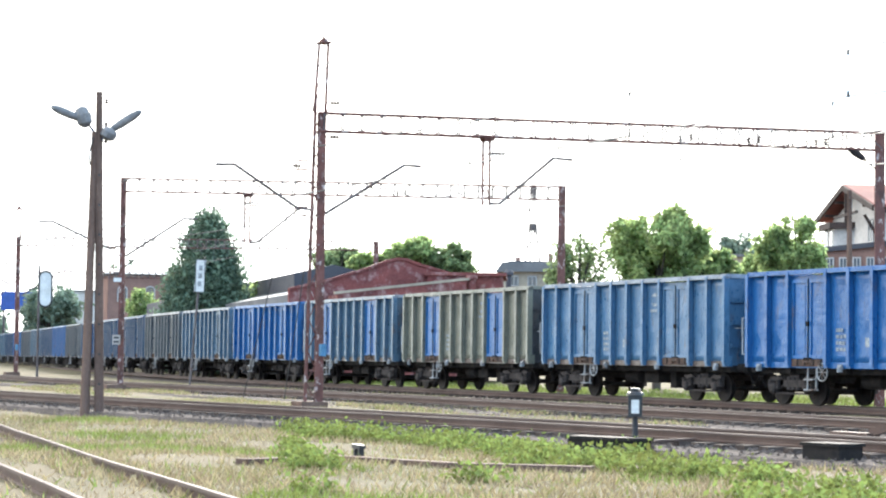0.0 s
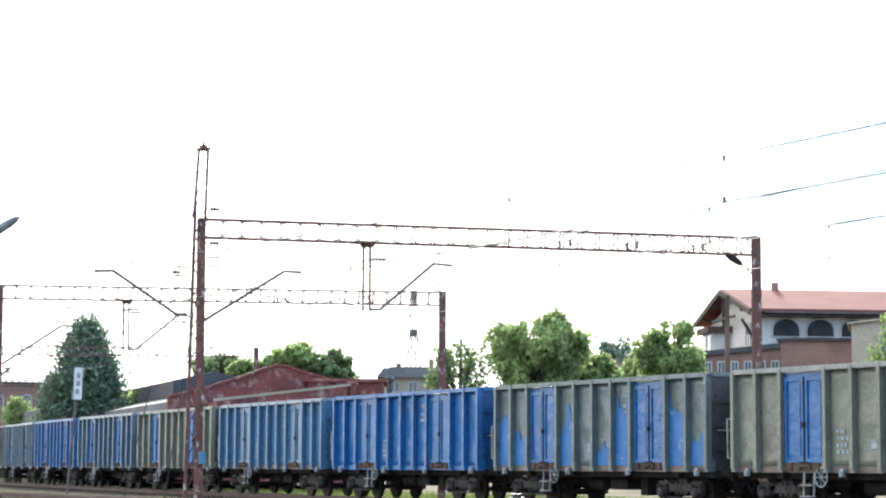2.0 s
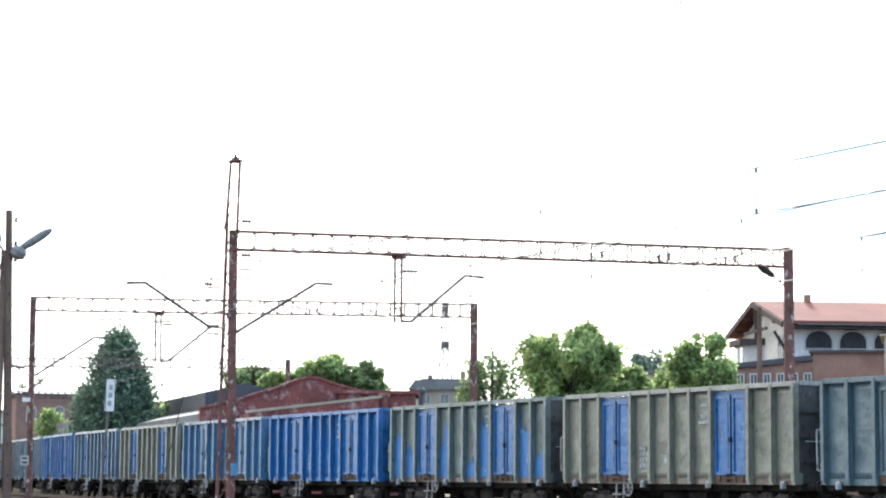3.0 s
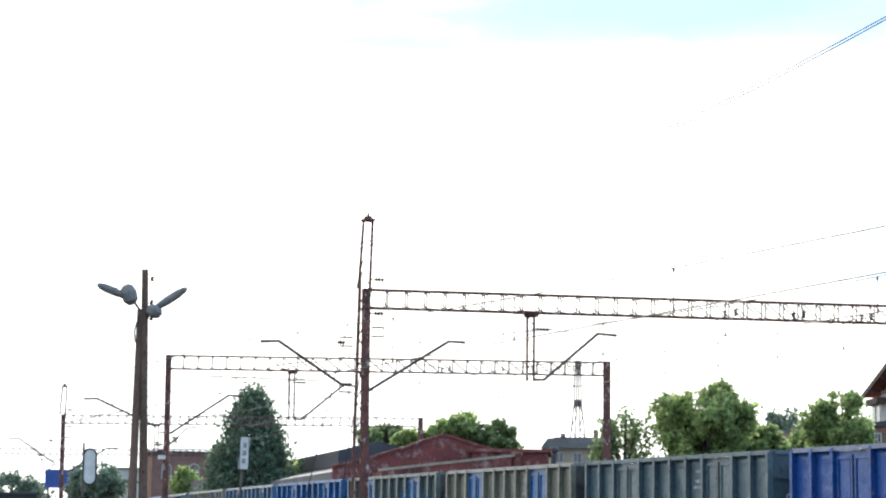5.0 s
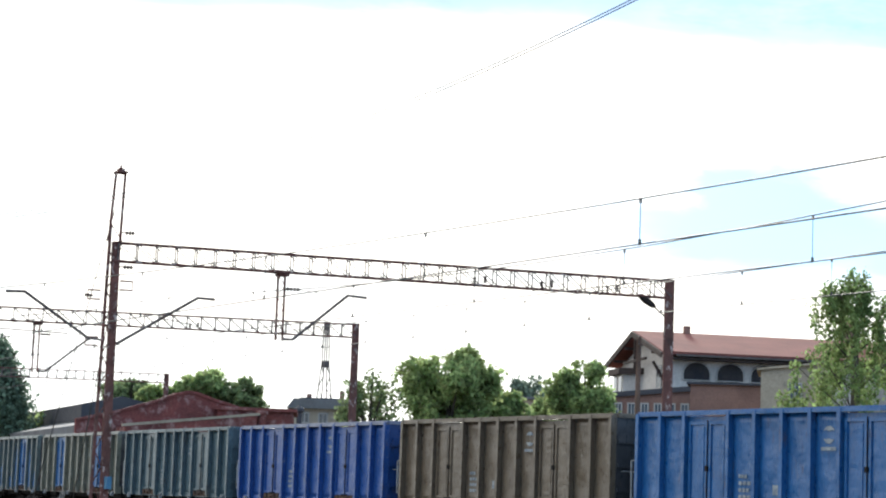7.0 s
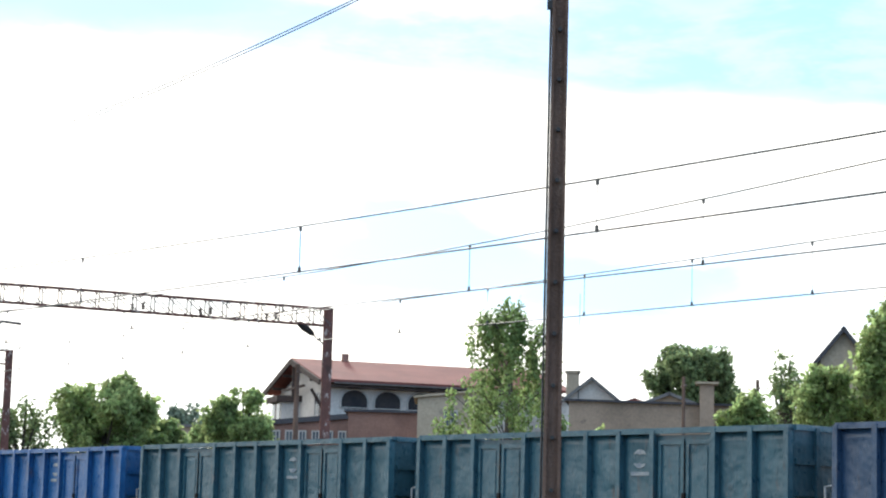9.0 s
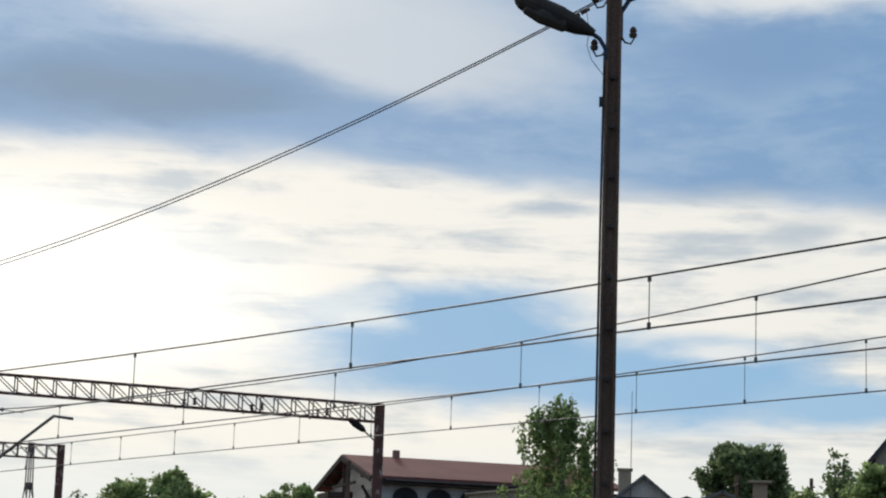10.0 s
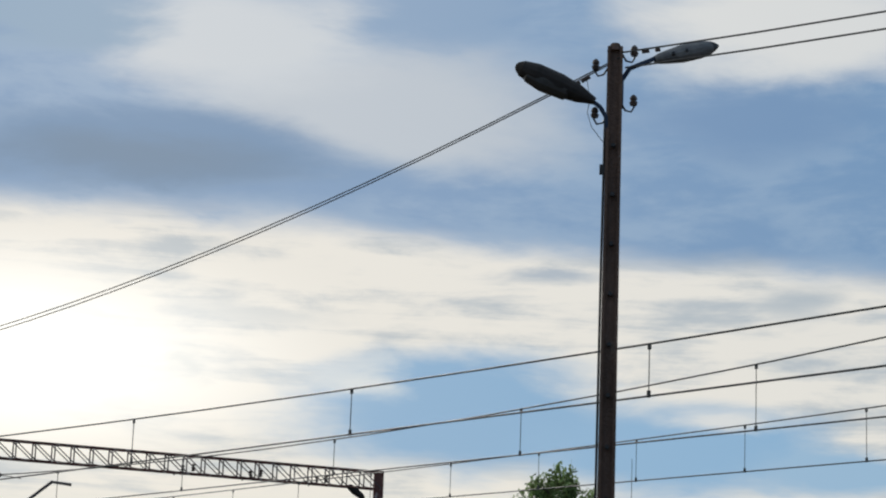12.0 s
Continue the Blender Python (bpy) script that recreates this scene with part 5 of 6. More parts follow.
def build_plain(name, label, az, r, heading, w, d, z1, wall, roof="roof_grey", windows=(), cap=0.25, over=0.25, slope=0.0, cat="building"):
    b = thing(name, frame_at(az, r, heading), label, cat)
    bm = B()
    prism(bm, [Vector((0, 0, 0.2)), Vector((w, 0, 0.2)), Vector((w, 0, z1 + slope)), Vector((0, 0, z1))], (0, 0, 0), (0, d, 0))
    part("wall", bm, wall, b)
    bm = B()
    prism(bm, [Vector((-over, 0, z1 + 0.003)), Vector((w + over, 0, z1 + slope + 0.003)), Vector((w + over, 0, z1 + slope + cap)), Vector((-over, 0, z1 + cap))], (0, -over, 0), (0, d + over, 0))
    part("roof", bm, roof, b)
    for x, z, ww, hh in windows:
        window_part(b, x, -0.03, z, ww, hh)
    return b


def build_gabled(name, label, az, r, heading, w, d, ze, zr, wall, roof, chim=None, windows=()):
    """A building with its gable end towards the viewer."""
    b = thing(name, frame_at(az, r, heading), label, "house")
    bm = B()
    prism(bm, [Vector((0, 0, 0.2)), Vector((w, 0, 0.2)), Vector((w, 0, ze)), Vector((w / 2, 0, zr)), Vector((0, 0, ze))], (0, 0, 0), (0, d, 0))
    part("wall", bm, wall, b)
    k = (zr - ze) / (w / 2)
    for s in (-1, 1):
        bm = B()
        xe = w / 2 + s * (w / 2 + 0.4)
        slab(bm, (w / 2, -0.4, zr + 0.02), (xe, -0.4, ze - 0.4 * k + 0.02), (xe, d + 0.4, ze - 0.4 * k + 0.02), (w / 2, d + 0.4, zr + 0.02), 0.2 * -s)
        part("roof", bm, roof, b)
    if chim:
        x, y, ww, z1 = chim
        bm = B()
        box(bm, (x, y, (z1 + ze) / 2), (ww, ww, z1 - ze))
        box(bm, (x, y, z1 + 0.06), (ww + 0.2, ww + 0.2, 0.15))
        part("chimney", bm, "plaster_grey", b)
    for x, z, ww, hh in windows:
        window_part(b, x, -0.03, z, ww, hh)
    return b


def build_hall():
    # local y runs along the hall, away from the viewer; the gable is at y = 0
    heading = 11.0
    h = thing("brick_hall", frame_at(-69.2, 119, heading), "long low hall with a red painted brick gable and grey roof", "hall")
    zr, ze, W, D = up(2.70, 120), up(1.85, 118), 12.4, 105.0
    curve = [Vector((W * f, 0, ze + (zr - ze) * v)) for f, v in ((0, 0), (0.2, 0.34), (0.36, 0.68), (0.45, 0.92), (0.5, 1.0), (0.54, 0.97), (0.62, 0.80), (0.8, 0.48), (1, 0.15))]
    bm = B()
    prism(bm, [Vector((0, 0, 0.2))] + curve + [Vector((W, 0, 0.2))], (0, 0, 0), (0, 0.4, 0))
    part("gable_wall", bm, "brick_red", h, "flaking red painted gable")
    bm = B()
    for p, q in zip(curve, curve[1:]):
        bar(bm, p + Vector((0, 0.15, 0.05)), q + Vector((0, 0.15, 0.05)), 0.5, 0.14)
    part("coping", bm, "brick_red", h)
    bm = B()
    prism(bm, [Vector((0.2, 0, 0.2))] + [p - Vector((0, 0, 0.25)) for p in curve] + [Vector((W - 0.2, 0, 0.2))], (0, 0.4, 0), (0, D, 0))
    part("roof", bm, "roof_grey", h, "grey felt roof")
    for y0, y1 in ((14, 34), (36, 62), (64, 100)):
        bm = B()
        prism(bm, [Vector((W * 0.22, 0, ze + 0.5)), Vector((W * 0.22, 0, zr - 0.35)), Vector((W * 0.42, 0, zr + 0.25)), Vector((W * 0.62, 0, zr - 0.3))], (0, y0, 0), (0, y1, 0))
        part("roof_light", bm, "roof_dark", h, "dark raised roof light")
    # lean-to in front of the gable
    bm = B()
    prism(bm, [Vector((2.2, 0, 0.2)), Vector((2.2, 0, up(1.72, 117))), Vector((9.4, 0, up(2.18, 117))), Vector((9.4, 0, 0.2))], (0, -3.0, 0), (0, -0.02, 0))
    lean = part("lean_to", bm, "brick_red", h)
    bm = B()
    bar(bm, (2.0, -2.9, up(1.74, 117) + 0.05), (9.6, -2.9, up(2.2, 117) + 0.05), 0.3, 0.14)
    part("lean_to_roof", bm, "plaster_grey", lean, "pale sheet edge")
    b = build_plain("brick_annex", "flat-roofed annex of red painted brick", -65.5, 119, 27.0, 4.2, 7.0, up(2.26, 120), "brick_red", "brick_red", cap=0.18, over=0.2)
    bm = B()
    for z0, r0, z1, r1 in ((-0.8, 0.22, -0.2, 0.22), (-0.2, 0.32, 0.0, 0.32)):
        tube(bm, (2.5, -0.6, up(2.26, 120) + z0), (2.5, -0.6, up(2.26, 120) + z1), r0, r1, 10)
    part("vent_cowl", bm, "brick_red", b, "round red vent cowl")


build_hall()
build_house()
build_plain("outbuilding", "long low red-brown building with small white windows", -55.75, 150, 52.0, 8.3, 8, up(2.90, 150), "brick", "roof_dark", cap=0.35, slope=0.75,
            windows=[(0.7 + i * 0.95, up(2.52, 150), 0.5, 0.8) for i in range(8)])
build_plain("outbuilding", "low red-brown brick annex with a flat roof", -52.9, 138, 40.0, 4.6, 8, up(3.40, 138), "brick", "roof_dark", cap=0.15)
build_plain("outbuilding", "beige rendered block with one window", -51.05, 128, 40.0, 4.2, 6, up(3.82, 128), "plaster_grey", "plaster_grey", cap=0.12, slope=0.55,
            windows=[(2.0, up(3.00, 128), 0.75, 1.1)])
build_plain("outbuilding", "long grey-brown masonry building with a dark roof edge", -47.0, 120, 46.0, 10.6, 6, up(3.84, 120), "brick_wall", "roof_dark", cap=0.12, slope=-0.15)
build_gabled("house", "pale gabled house with a broad chimney", -47.4, 150, 42, 5.2, 8, up(3.7, 150), up(4.5, 150), "plaster", "roof_grey", chim=(1.3, 1.0, 0.9, up(4.62, 150)))
build_gabled("house", "small house with a shallow red roof", -45.9, 160, 45, 3.6, 8, up(3.72, 160), up(3.95, 160), "plaster_grey", "roof_red")
build_gabled("house", "grey shed with a shallow pitched roof", -45.3, 135, 45, 4.6, 6, up(3.75, 135), up(4.12, 135), "plaster_grey", "roof_grey")
build_plain("chimney_stack", "square grey masonry chimney", -43.52, 119, 46, 0.78, 0.8, up(4.36, 119), "brick_wall", "plaster_grey", cap=0.12, cat="chimney")
build_gabled("house", "house with a steep dark roof and pale wall", -40.35, 115, 50, 2.4, 8, up(5.2, 115), up(5.92, 115), "plaster_grey", "roof_dark")
def build_villa():
    h = thing("house", frame_at(-63.5, 175, 30), "pale house with a dark flat-topped roof and small chimneys", "house")
    w, z1, z2 = 4.6, up(2.40, 175), up(2.66, 175)
    bm = B()
    box(bm, (w / 2, 4, z1 / 2 + 0.1), (w, 8, z1 - 0.2))
    part("wall", bm, "plaster_grey", h)
    bm = B()
    prism(bm, [Vector((-0.5, 0, z1 + 0.003)), Vector((w + 0.5, 0, z1 + 0.003)), Vector((w * 1.02, 0, z2)), Vector((w * 0.02, 0, z2))], (0, -0.5, 0), (0, 8.5, 0))
    part("roof", bm, "roof_slate", h, "dark grey roof")
    bm = B()
    box(bm, (w * 0.46, 3, z2 + 0.06), (w * 0.7, 5, 0.14))
    part("roof_coping", bm, "roof_dark", h)
    for x in (1.0, 2.5, 4.0):
        window_part(h, x, -0.03, z1 - 1.15, 0.7, 0.8)
    for x, hh in ((1.2, 0.5), (3.9, 0.8)):
        bm = B()
        box(bm, (x, 2.0, z2 + hh / 2), (0.4, 0.4, hh))
        part("chimney", bm, "brick", h)
    stack = thing("vent_stack", Matrix.Translation(at(-63.32, 128, 0.3)), "dark capped vent pipe behind the train", "vent pipe")
    bm = B()
    tube(bm, (0, 0, -0.4), (0, 0, up(2.35, 128) - 0.3), 0.16, 0.16, 10)
    part("pipe", bm, "roof_dark", stack)
    bm = B()
    lathe(bm, (0, 0, up(2.28, 128) - 0.3), (0, 0, up(2.46, 128) - 0.3), ((0, 0.2), (0.2, 0.3), (0.6, 0.3), (1, 0.12)), 10)
    part("cap", bm, "roof_dark", stack)


build_villa()
build_plain("building", "pale flat-roofed building behind the train", -57.95, 170, 32, 3.4, 8, up(2.86, 170), "plaster_grey", "roof_grey", cap=0.2, over=0.3)
def build_brick_house():
    h = thing("brick_house", frame_at(-74.0, 235, 10), "old brick house with a pale metal hipped roof", "house")
    w, d, ze, zr = 6.6, 9.0, up(2.14, 235), up(2.46, 235)
    bm = B()
    box(bm, (w / 2, d / 2, (ze + 0.2) / 2), (w, d, ze - 0.2))
    part("wall", bm, "brick", h)
    bm = B()
    box(bm, (w / 2, d / 2, ze + 0.12), (w + 0.7, d + 0.7, 0.22))
    part("cornice", bm, "dark_wood", h, "dark boarded cornice")
    bm = B()
    lo = [bm.verts.new(v) for v in ((-0.4, -0.4, ze + 0.24), (w + 0.4, -0.4, ze + 0.24), (w + 0.4, d + 0.4, ze + 0.24), (-0.4, d + 0.4, ze + 0.24))]
    hi = [bm.verts.new(v) for v in ((w * 0.40, d * 0.42, zr), (w * 0.60, d * 0.42, zr), (w * 0.60, d * 0.6, zr), (w * 0.40, d * 0.6, zr))]
    for k in range(4):
        bm.faces.new((lo[k], lo[(k + 1) % 4], hi[(k + 1) % 4], hi[k]))
    bm.faces.new(hi)
    bm.faces.new(lo[::-1])
    part("roof", bm, "sheet_roof", h, "pale sheet metal roof")
    for x in (1.6, 4.6):
        window_part(h, x, -0.03, up(1.45, 235), 1.0, 1.7, True)
    # taller wing with its gable to the side
    bm = B()
    prism(bm, [Vector((w, 2, 0.2)), Vector((w + 3.4, 2, 0.2)), Vector((w + 3.4, 2, up(2.62, 235))), Vector((w, 2, up(2.2, 235)))], (0, 0, 0), (0, 7, 0))
    wing = part("wing_wall", bm, "brick_pale", h, "tan brick wing")
    bm = B()
    bar(bm, (w - 0.4, 1.8, up(2.18, 235) + 0.1), (w + 3.7, 1.8, up(2.64, 235) + 0.1), 0.35, 0.25)
    part("wing_eave", bm, "dark_wood", wing)


build_brick_house()


def build_blue_board():
    b = thing("station_board", frame_at(-76.75, 330, 14), "blue board on steel posts beside the platform", "board")
    bm = B()
    box(bm, (2.6, 0, up(1.42, 330)), (5.4, 0.3, 2.8))
    part("panel", bm, "blue_sign", b)
    for x in (0.4, 4.8):
        bm = B()
        tube(bm, (x, 0.15, -0.2), (x, 0.25, up(1.5, 330)), 0.16, None, 8)
        part("post", bm, "steel", b)


build_blue_board()
build_plain("platform_shelter", "long dark canopy over the station platform", -79.4, 330, 12, 14, 6, up(1.0, 330), "black", "roof_dark", cap=0.3, over=0.5, cat="shelter")
build_plain("platform_shelter", "white walled platform hut", -75.0, 280, 14, 4.0, 5, up(1.7, 280), "plaster", "roof_grey", cap=0.2, cat="shelter")


def build_posts():
    for az, r, e0, e1, w in ((-43.95, 105, 4.55, 0.16, 0.16), (-42.0, 105, 4.5, 0.2, 0.18), (-54.3, 128, 4.62, 0.2, 0.3)):
        p = thing("utility_pole", Matrix.Translation(at(az, r, 0.3)), "plain grey concrete utility pole", "utility pole", "utility poles")
        bm = B()
        tube(bm, (0, 0, -0.6), (0, 0, up(e0, r) - 0.3), w * 0.62, w * 0.5, 10)
        part("pole", bm, "concrete", p)
        bm = B()
        bar(bm, (-0.5, 0.35, up(e0, r) - 0.75), (0.5, -0.35, up(e0, r) - 0.75), 0.07)
        part("crossarm", bm, "steel", p)
    a = thing("antenna", Matrix.Translation(at(-46.75, 150, 0.3)), "thin rooftop aerial mast", "antenna")
    bm = B()
    tube(bm, (0, 0, 0), (0, 0, up(6.6, 150)), 0.05, 0.02, 5)
    part("aerial", bm, "wire", a)
    # lattice pylon far away
    b = at(-62.68, 400, 0)
    t = thing("radio_mast", Matrix.Translation(b), "distant slender lattice radio mast", "radio mast")
    zt, zm = up(4.75, 400), up(3.6, 400)
    for sx, sy in ((-1, -1), (1, -1), (1, 1), (-1, 1)):
        bm = B()
        bar(bm, (sx * 2.6, sy * 2.6, 0), (sx * 0.5, sy * 0.5, zm), 0.2)
        bar(bm, (sx * 0.5, sy * 0.5, zm), (sx * 0.35, sy * 0.35, zt), 0.2)
        part("mast_leg", bm, "steel", t)
    for i in range(12):
        f0, f1 = i / 12, (i + 1) / 12
        w0, w1 = 2.6 - 2.1 * f0, 2.6 - 2.1 * f1
        s = 1 if i % 2 else -1
        for y in (-1, 1):
            bm = B()
            bar(bm, (s * w0, y * w0, zm * f0), (-s * w1, y * w1, zm * f1), 0.14)
            part("brace", bm, "steel", t)
    for z, w in ((zm, 1.0), (zt - 1.2, 0.7)):
        bm = B()
        box(bm, (0, 0, z), (w, w, 1.3))
        part("antenna_drum", bm, "steel", t)


build_posts()


# ---- trees ----
def leaf_cloud(clumps, n, size, rng, droop=0.0):
    """Small leaf blades scattered through ball-shaped clumps: (centre, radius). Returns vertices and faces."""
    tot = sum(r ** 2 for c, r in clumps)
    vs, fs = [], []
    for c, r in clumps:
        k = max(3, int(n * r ** 2 / tot))
        for _ in range(k):
            d = Vector((rng.gauss(0, 1), rng.gauss(0, 1), rng.gauss(0, 1))).normalized()
            p = Vector(c) + d * r * (rng.random() ** 0.5) * (1 + 0.42 * abs(rng.gauss(0, 1)))
            u = Vector((rng.gauss(0, 1), rng.gauss(0, 1), rng.gauss(0, 1))).normalized()
            v = u.orthogonal().normalized()
            v.rotate(Matrix.Rotation(rng.uniform(0, 6.28), 3, u))
            if droop:
                v = (v * (1 - droop) + Vector((0, 0, -droop))).normalized()
            t = u.cross(v).normalized()
            s = size * rng.uniform(0.55, 1.4)
            i = len(vs)
            vs += [p + v * s, p + t * s * 0.55, p - v * s, p - t * s * 0.55]
            fs.append((i, i + 1, i + 2, i + 3))
    return vs, fs


def raw_part(name, vs, fs, mat, parent, label="", kind=""):
    me = bpy.data.meshes.new(name)
    me.from_pydata(vs, [], fs)
    me.materials.append(M[mat])
    ob = new(name, me)
    ob.parent = parent
    return tagged(ob, label, kind=kind)


def build_tree(az, r, el_top, az_half, mat, label, seed, kind="round", n=7000, size=0.2, base_z=0.4, low=0.15, el_low=None):
    rng = random.Random(seed)
    hgt = up(el_top, r) - base_z
    rad = r * math.tan(radians(az_half))
    bot = hgt * low if el_low is None else max(up(el_low, r) - base_z, 0.5)
    t = thing("tree", Matrix.Translation(at(az, r, base_z)), label, "tree")
    bm = B()
    tube(bm, (0, 0, -0.6), (0.1, 0, hgt * 0.5), max(0.12, hgt * 0.026), hgt * 0.016, 8)
    tube(bm, (0.1, 0, hgt * 0.5), (0, 0.1, hgt * 0.92), hgt * 0.016, 0.03, 6)
    clumps = []
    if kind == "cone":
        m = 120
        for i in range(m):
            f = (i + 0.5) / m
            prof = (1 - f) ** 0.40 if f > 0.2 else 0.95
            cr = rad * (0.20 + 0.10 * (1 - f)) * rng.uniform(0.8, 1.25)
            rr = max(rad * prof * 1.15 - cr, 0) * rng.uniform(0.85, 1.0)
            a = rng.uniform(0, 6.28)
            clumps.append((Vector((math.cos(a) * rr, math.sin(a) * rr, bot + (hgt - bot - cr * 0.8) * f)), cr))
    elif kind == "birch":
        # drooping strands from rising limbs, wide below and thin at the tip
        for i in range(84):
            f = rng.random() ** 0.75
            a = rng.uniform(0, 6.28)
            prof = 0.06 + 0.94 * (1 - f) ** 0.5
            rr = rad * prof * rng.uniform(0.5, 1.25)
            c = Vector((math.cos(a) * rr, math.sin(a) * rr, bot + (hgt - bot) * (0.10 + 0.88 * f)))
            clumps.append((c, rad * rng.uniform(0.06, 0.13)))
            for q in range(int(3 + 5 * (1 - f))):
                clumps.append((c - Vector((rng.uniform(-.12, .12), rng.uniform(-.12, .12), rad * 0.115 * (q + 1))), rad * rng.uniform(0.05, 0.10)))
            if i % 2 == 0:
                tube(bm, (0, 0, max(c.z - rr * 0.8, 0.5)), tuple(c), 0.03, 0.010, 4)
    else:
        # a few uneven masses of foliage, each a shell of small clumps with gaps between
        zc, hz = (hgt + bot) / 2, (hgt - bot) / 2
        lobes = [(Vector((rng.uniform(-.1, .1) * rad, 0, zc + hz * 0.30)), 0.60), (Vector((0, 0, zc - hz * 0.38)), 0.72)]
        for i in range(15):
            a, e = rng.uniform(0, 6.28), rng.uniform(-0.80, 0.88)
            k = math.sqrt(max(1 - e * e, 0.05))
            q = rng.uniform(0.20, 0.42)
            out = (1.02 - q) * rng.uniform(0.72, 1.02)
            lobes.append((Vector((math.cos(a) * k * rad * out, math.sin(a) * k * rad * out, zc + e * hz * out)), q))
        for c0, q in lobes:
            for i in range(int(16 + 80 * q * q)):
                d = Vector((rng.gauss(0, 1), rng.gauss(0, 1), rng.gauss(0, 1))).normalized()
                k = rng.uniform(0.50, 1.0) * (1 + 0.16 * noise.noise(d * 2.6 + Vector((seed * 3.1, q * 9, 0))))
                cr = min(rad, hz) * rng.uniform(0.07, 0.15)
                c = c0 + Vector((d.x * rad, d.y * rad, d.z * hz * 0.95)) * q * k
                c.z = max(c.z, bot * 0.8)
                clumps.append((c, cr))
            tube(bm, (0, 0, bot + (hgt - bot) * 0.15), tuple(c0), hgt * 0.012, 0.03, 5)
    part("trunk", bm, "bark", t)
    vs, fs = leaf_cloud(clumps, int(n * 0.75), size * 0.88, rng, 0.5 if kind == "birch" else 0.0)
    raw_part("crown", vs, fs, mat, t)
    return t


build_tree(-71.4, 146, 3.92, 1.38, "leaf_dark", "tall dark green broad conical tree", 1, "cone", 34000, 0.19, low=0.05)
build_tree(-73.5, 262, 2.7, 0.85, "leaf_dark", "dark green round tree behind the brick house", 2, n=9000, size=0.32)
build_tree(-75.5, 270, 1.9, 1.0, "leaf_hazed", "green tree behind the platform, greyed for haze", 22, n=9000, size=0.35)
build_tree(-77.6, 360, 1.7, 1.3, "leaf_hazed", "hazy green tree beyond the station", 23, n=9000, size=0.45)
build_tree(-73.0, 222, 1.95, 0.6, "leaf_light", "yellowish green bush beside the brick house", 24, n=8000, size=0.22)
build_tree(-69.95, 150, 2.32, 1.1, "leaf_light", "low light green tree behind the hall", 25, n=9000)
build_tree(-67.8, 190, 3.12, 1.0, "leaf", "green tree behind the red hall", 4, n=9000, size=0.24, el_low=1.9)
build_tree(-66.9, 185, 2.95, 1.0, "leaf_light", "lighter green tree behind the red hall", 26, n=7000, size=0.24, el_low=1.9)
build_tree(-66.0, 185, 3.42, 1.0, "leaf_light", "tall green tree behind the red hall", 3, n=11000, size=0.24, el_low=1.9)
build_tree(-65.1, 185, 3.2, 1.0, "leaf", "dark green tree behind the red hall", 5, n=9000, size=0.24, el_low=1.9)
build_tree(-61.45, 95, 3.72, 1.0, "leaf", "sparse dark-leaved tree behind the train", 6, n=3600, size=0.12, el_low=1.3)
build_tree(-59.35, 100, 4.5, 1.5, "leaf_light", "bushy bright green tree behind the train", 7, n=30000, size=0.15, el_low=1.2)
build_tree(-57.9, 102, 3.25, 0.75, "leaf_light", "low bright green shrub behind the train", 27, n=9000, size=0.15, el_low=1.2)
build_tree(-55.75, 120, 4.1, 1.05, "leaf_light", "bright green tree beside the house", 8, n=18000, size=0.16, el_low=1.8)
build_tree(-56.6, 124, 3.2, 0.6, "leaf_light", "bright green bush beside the house", 28, n=8000, size=0.16, el_low=1.8)
build_tree(-57.2, 420, 3.65, 0.95, "leaf_hazed", "distant hazy wooded hill top", 9, n=14000, size=0.5, el_low=1.5)
build_tree(-48.65, 70, 6.55, 1.72, "leaf_birch", "slender birch with drooping twigs behind the train", 10, "birch", 14500, 0.085, el_low=2.2)
build_tree(-43.6, 140, 5.65, 1.4, "leaf", "round dark green tree", 11, n=26000, size=0.2, el_low=3.2)
build_tree(-37.9, 90, 7.5, 1.75, "leaf_light", "large leafy green tree", 12, n=30000, size=0.15, el_low=2.5)
build_tree(-39.9, 92, 5.15, 1.7, "leaf_light", "leafy green bush above the train", 13, n=16000, size=0.14, el_low=2.5)
build_tree(-41.2, 100, 5.5, 0.65, "leaf", "thin-leaved sapling beside the garden", 29, n=3000, size=0.13, el_low=2.5)
build_tree(-42.2, 96, 4.3, 0.9, "leaf_light", "green bush above the train", 30, n=8000, size=0.14, el_low=2.5)
build_tree(-46.1, 80, 3.2, 0.5, "leaf_light", "low green weeds behind the train", 31, n=3000, size=0.12, el_low=2.0)


# ---- grass, weeds and loose stones ----
def blade_field(spots, rng, hmin, hmax, wide, lean):
    vs, fs = [], []
    for x, y, z in spots:
        h, w = rng.uniform(hmin, hmax), wide * rng.uniform(0.6, 1.3)
        a = rng.uniform(0, 6.28)
        dx, dy = math.cos(a) * w, math.sin(a) * w
        lx, ly = rng.gauss(0, lean) * h, rng.gauss(0, lean) * h
        i = len(vs)
        vs += [(x - dx, y - dy, z), (x + dx, y + dy, z), (x + lx, y + ly, z + h)]
        fs.append((i, i + 1, i + 2))
    return vs, fs


def ground_z(x, y):
    z = GROUND_Z + 0.09 * noise.noise(Vector((x * 0.16, y * 0.16, 0))) + 0.04 * noise.noise(Vector((x * 0.7, y * 0.7, 3)))
    return z + (min((y - 16) / 8, 1) * 0.16 if y > 16 else 0)


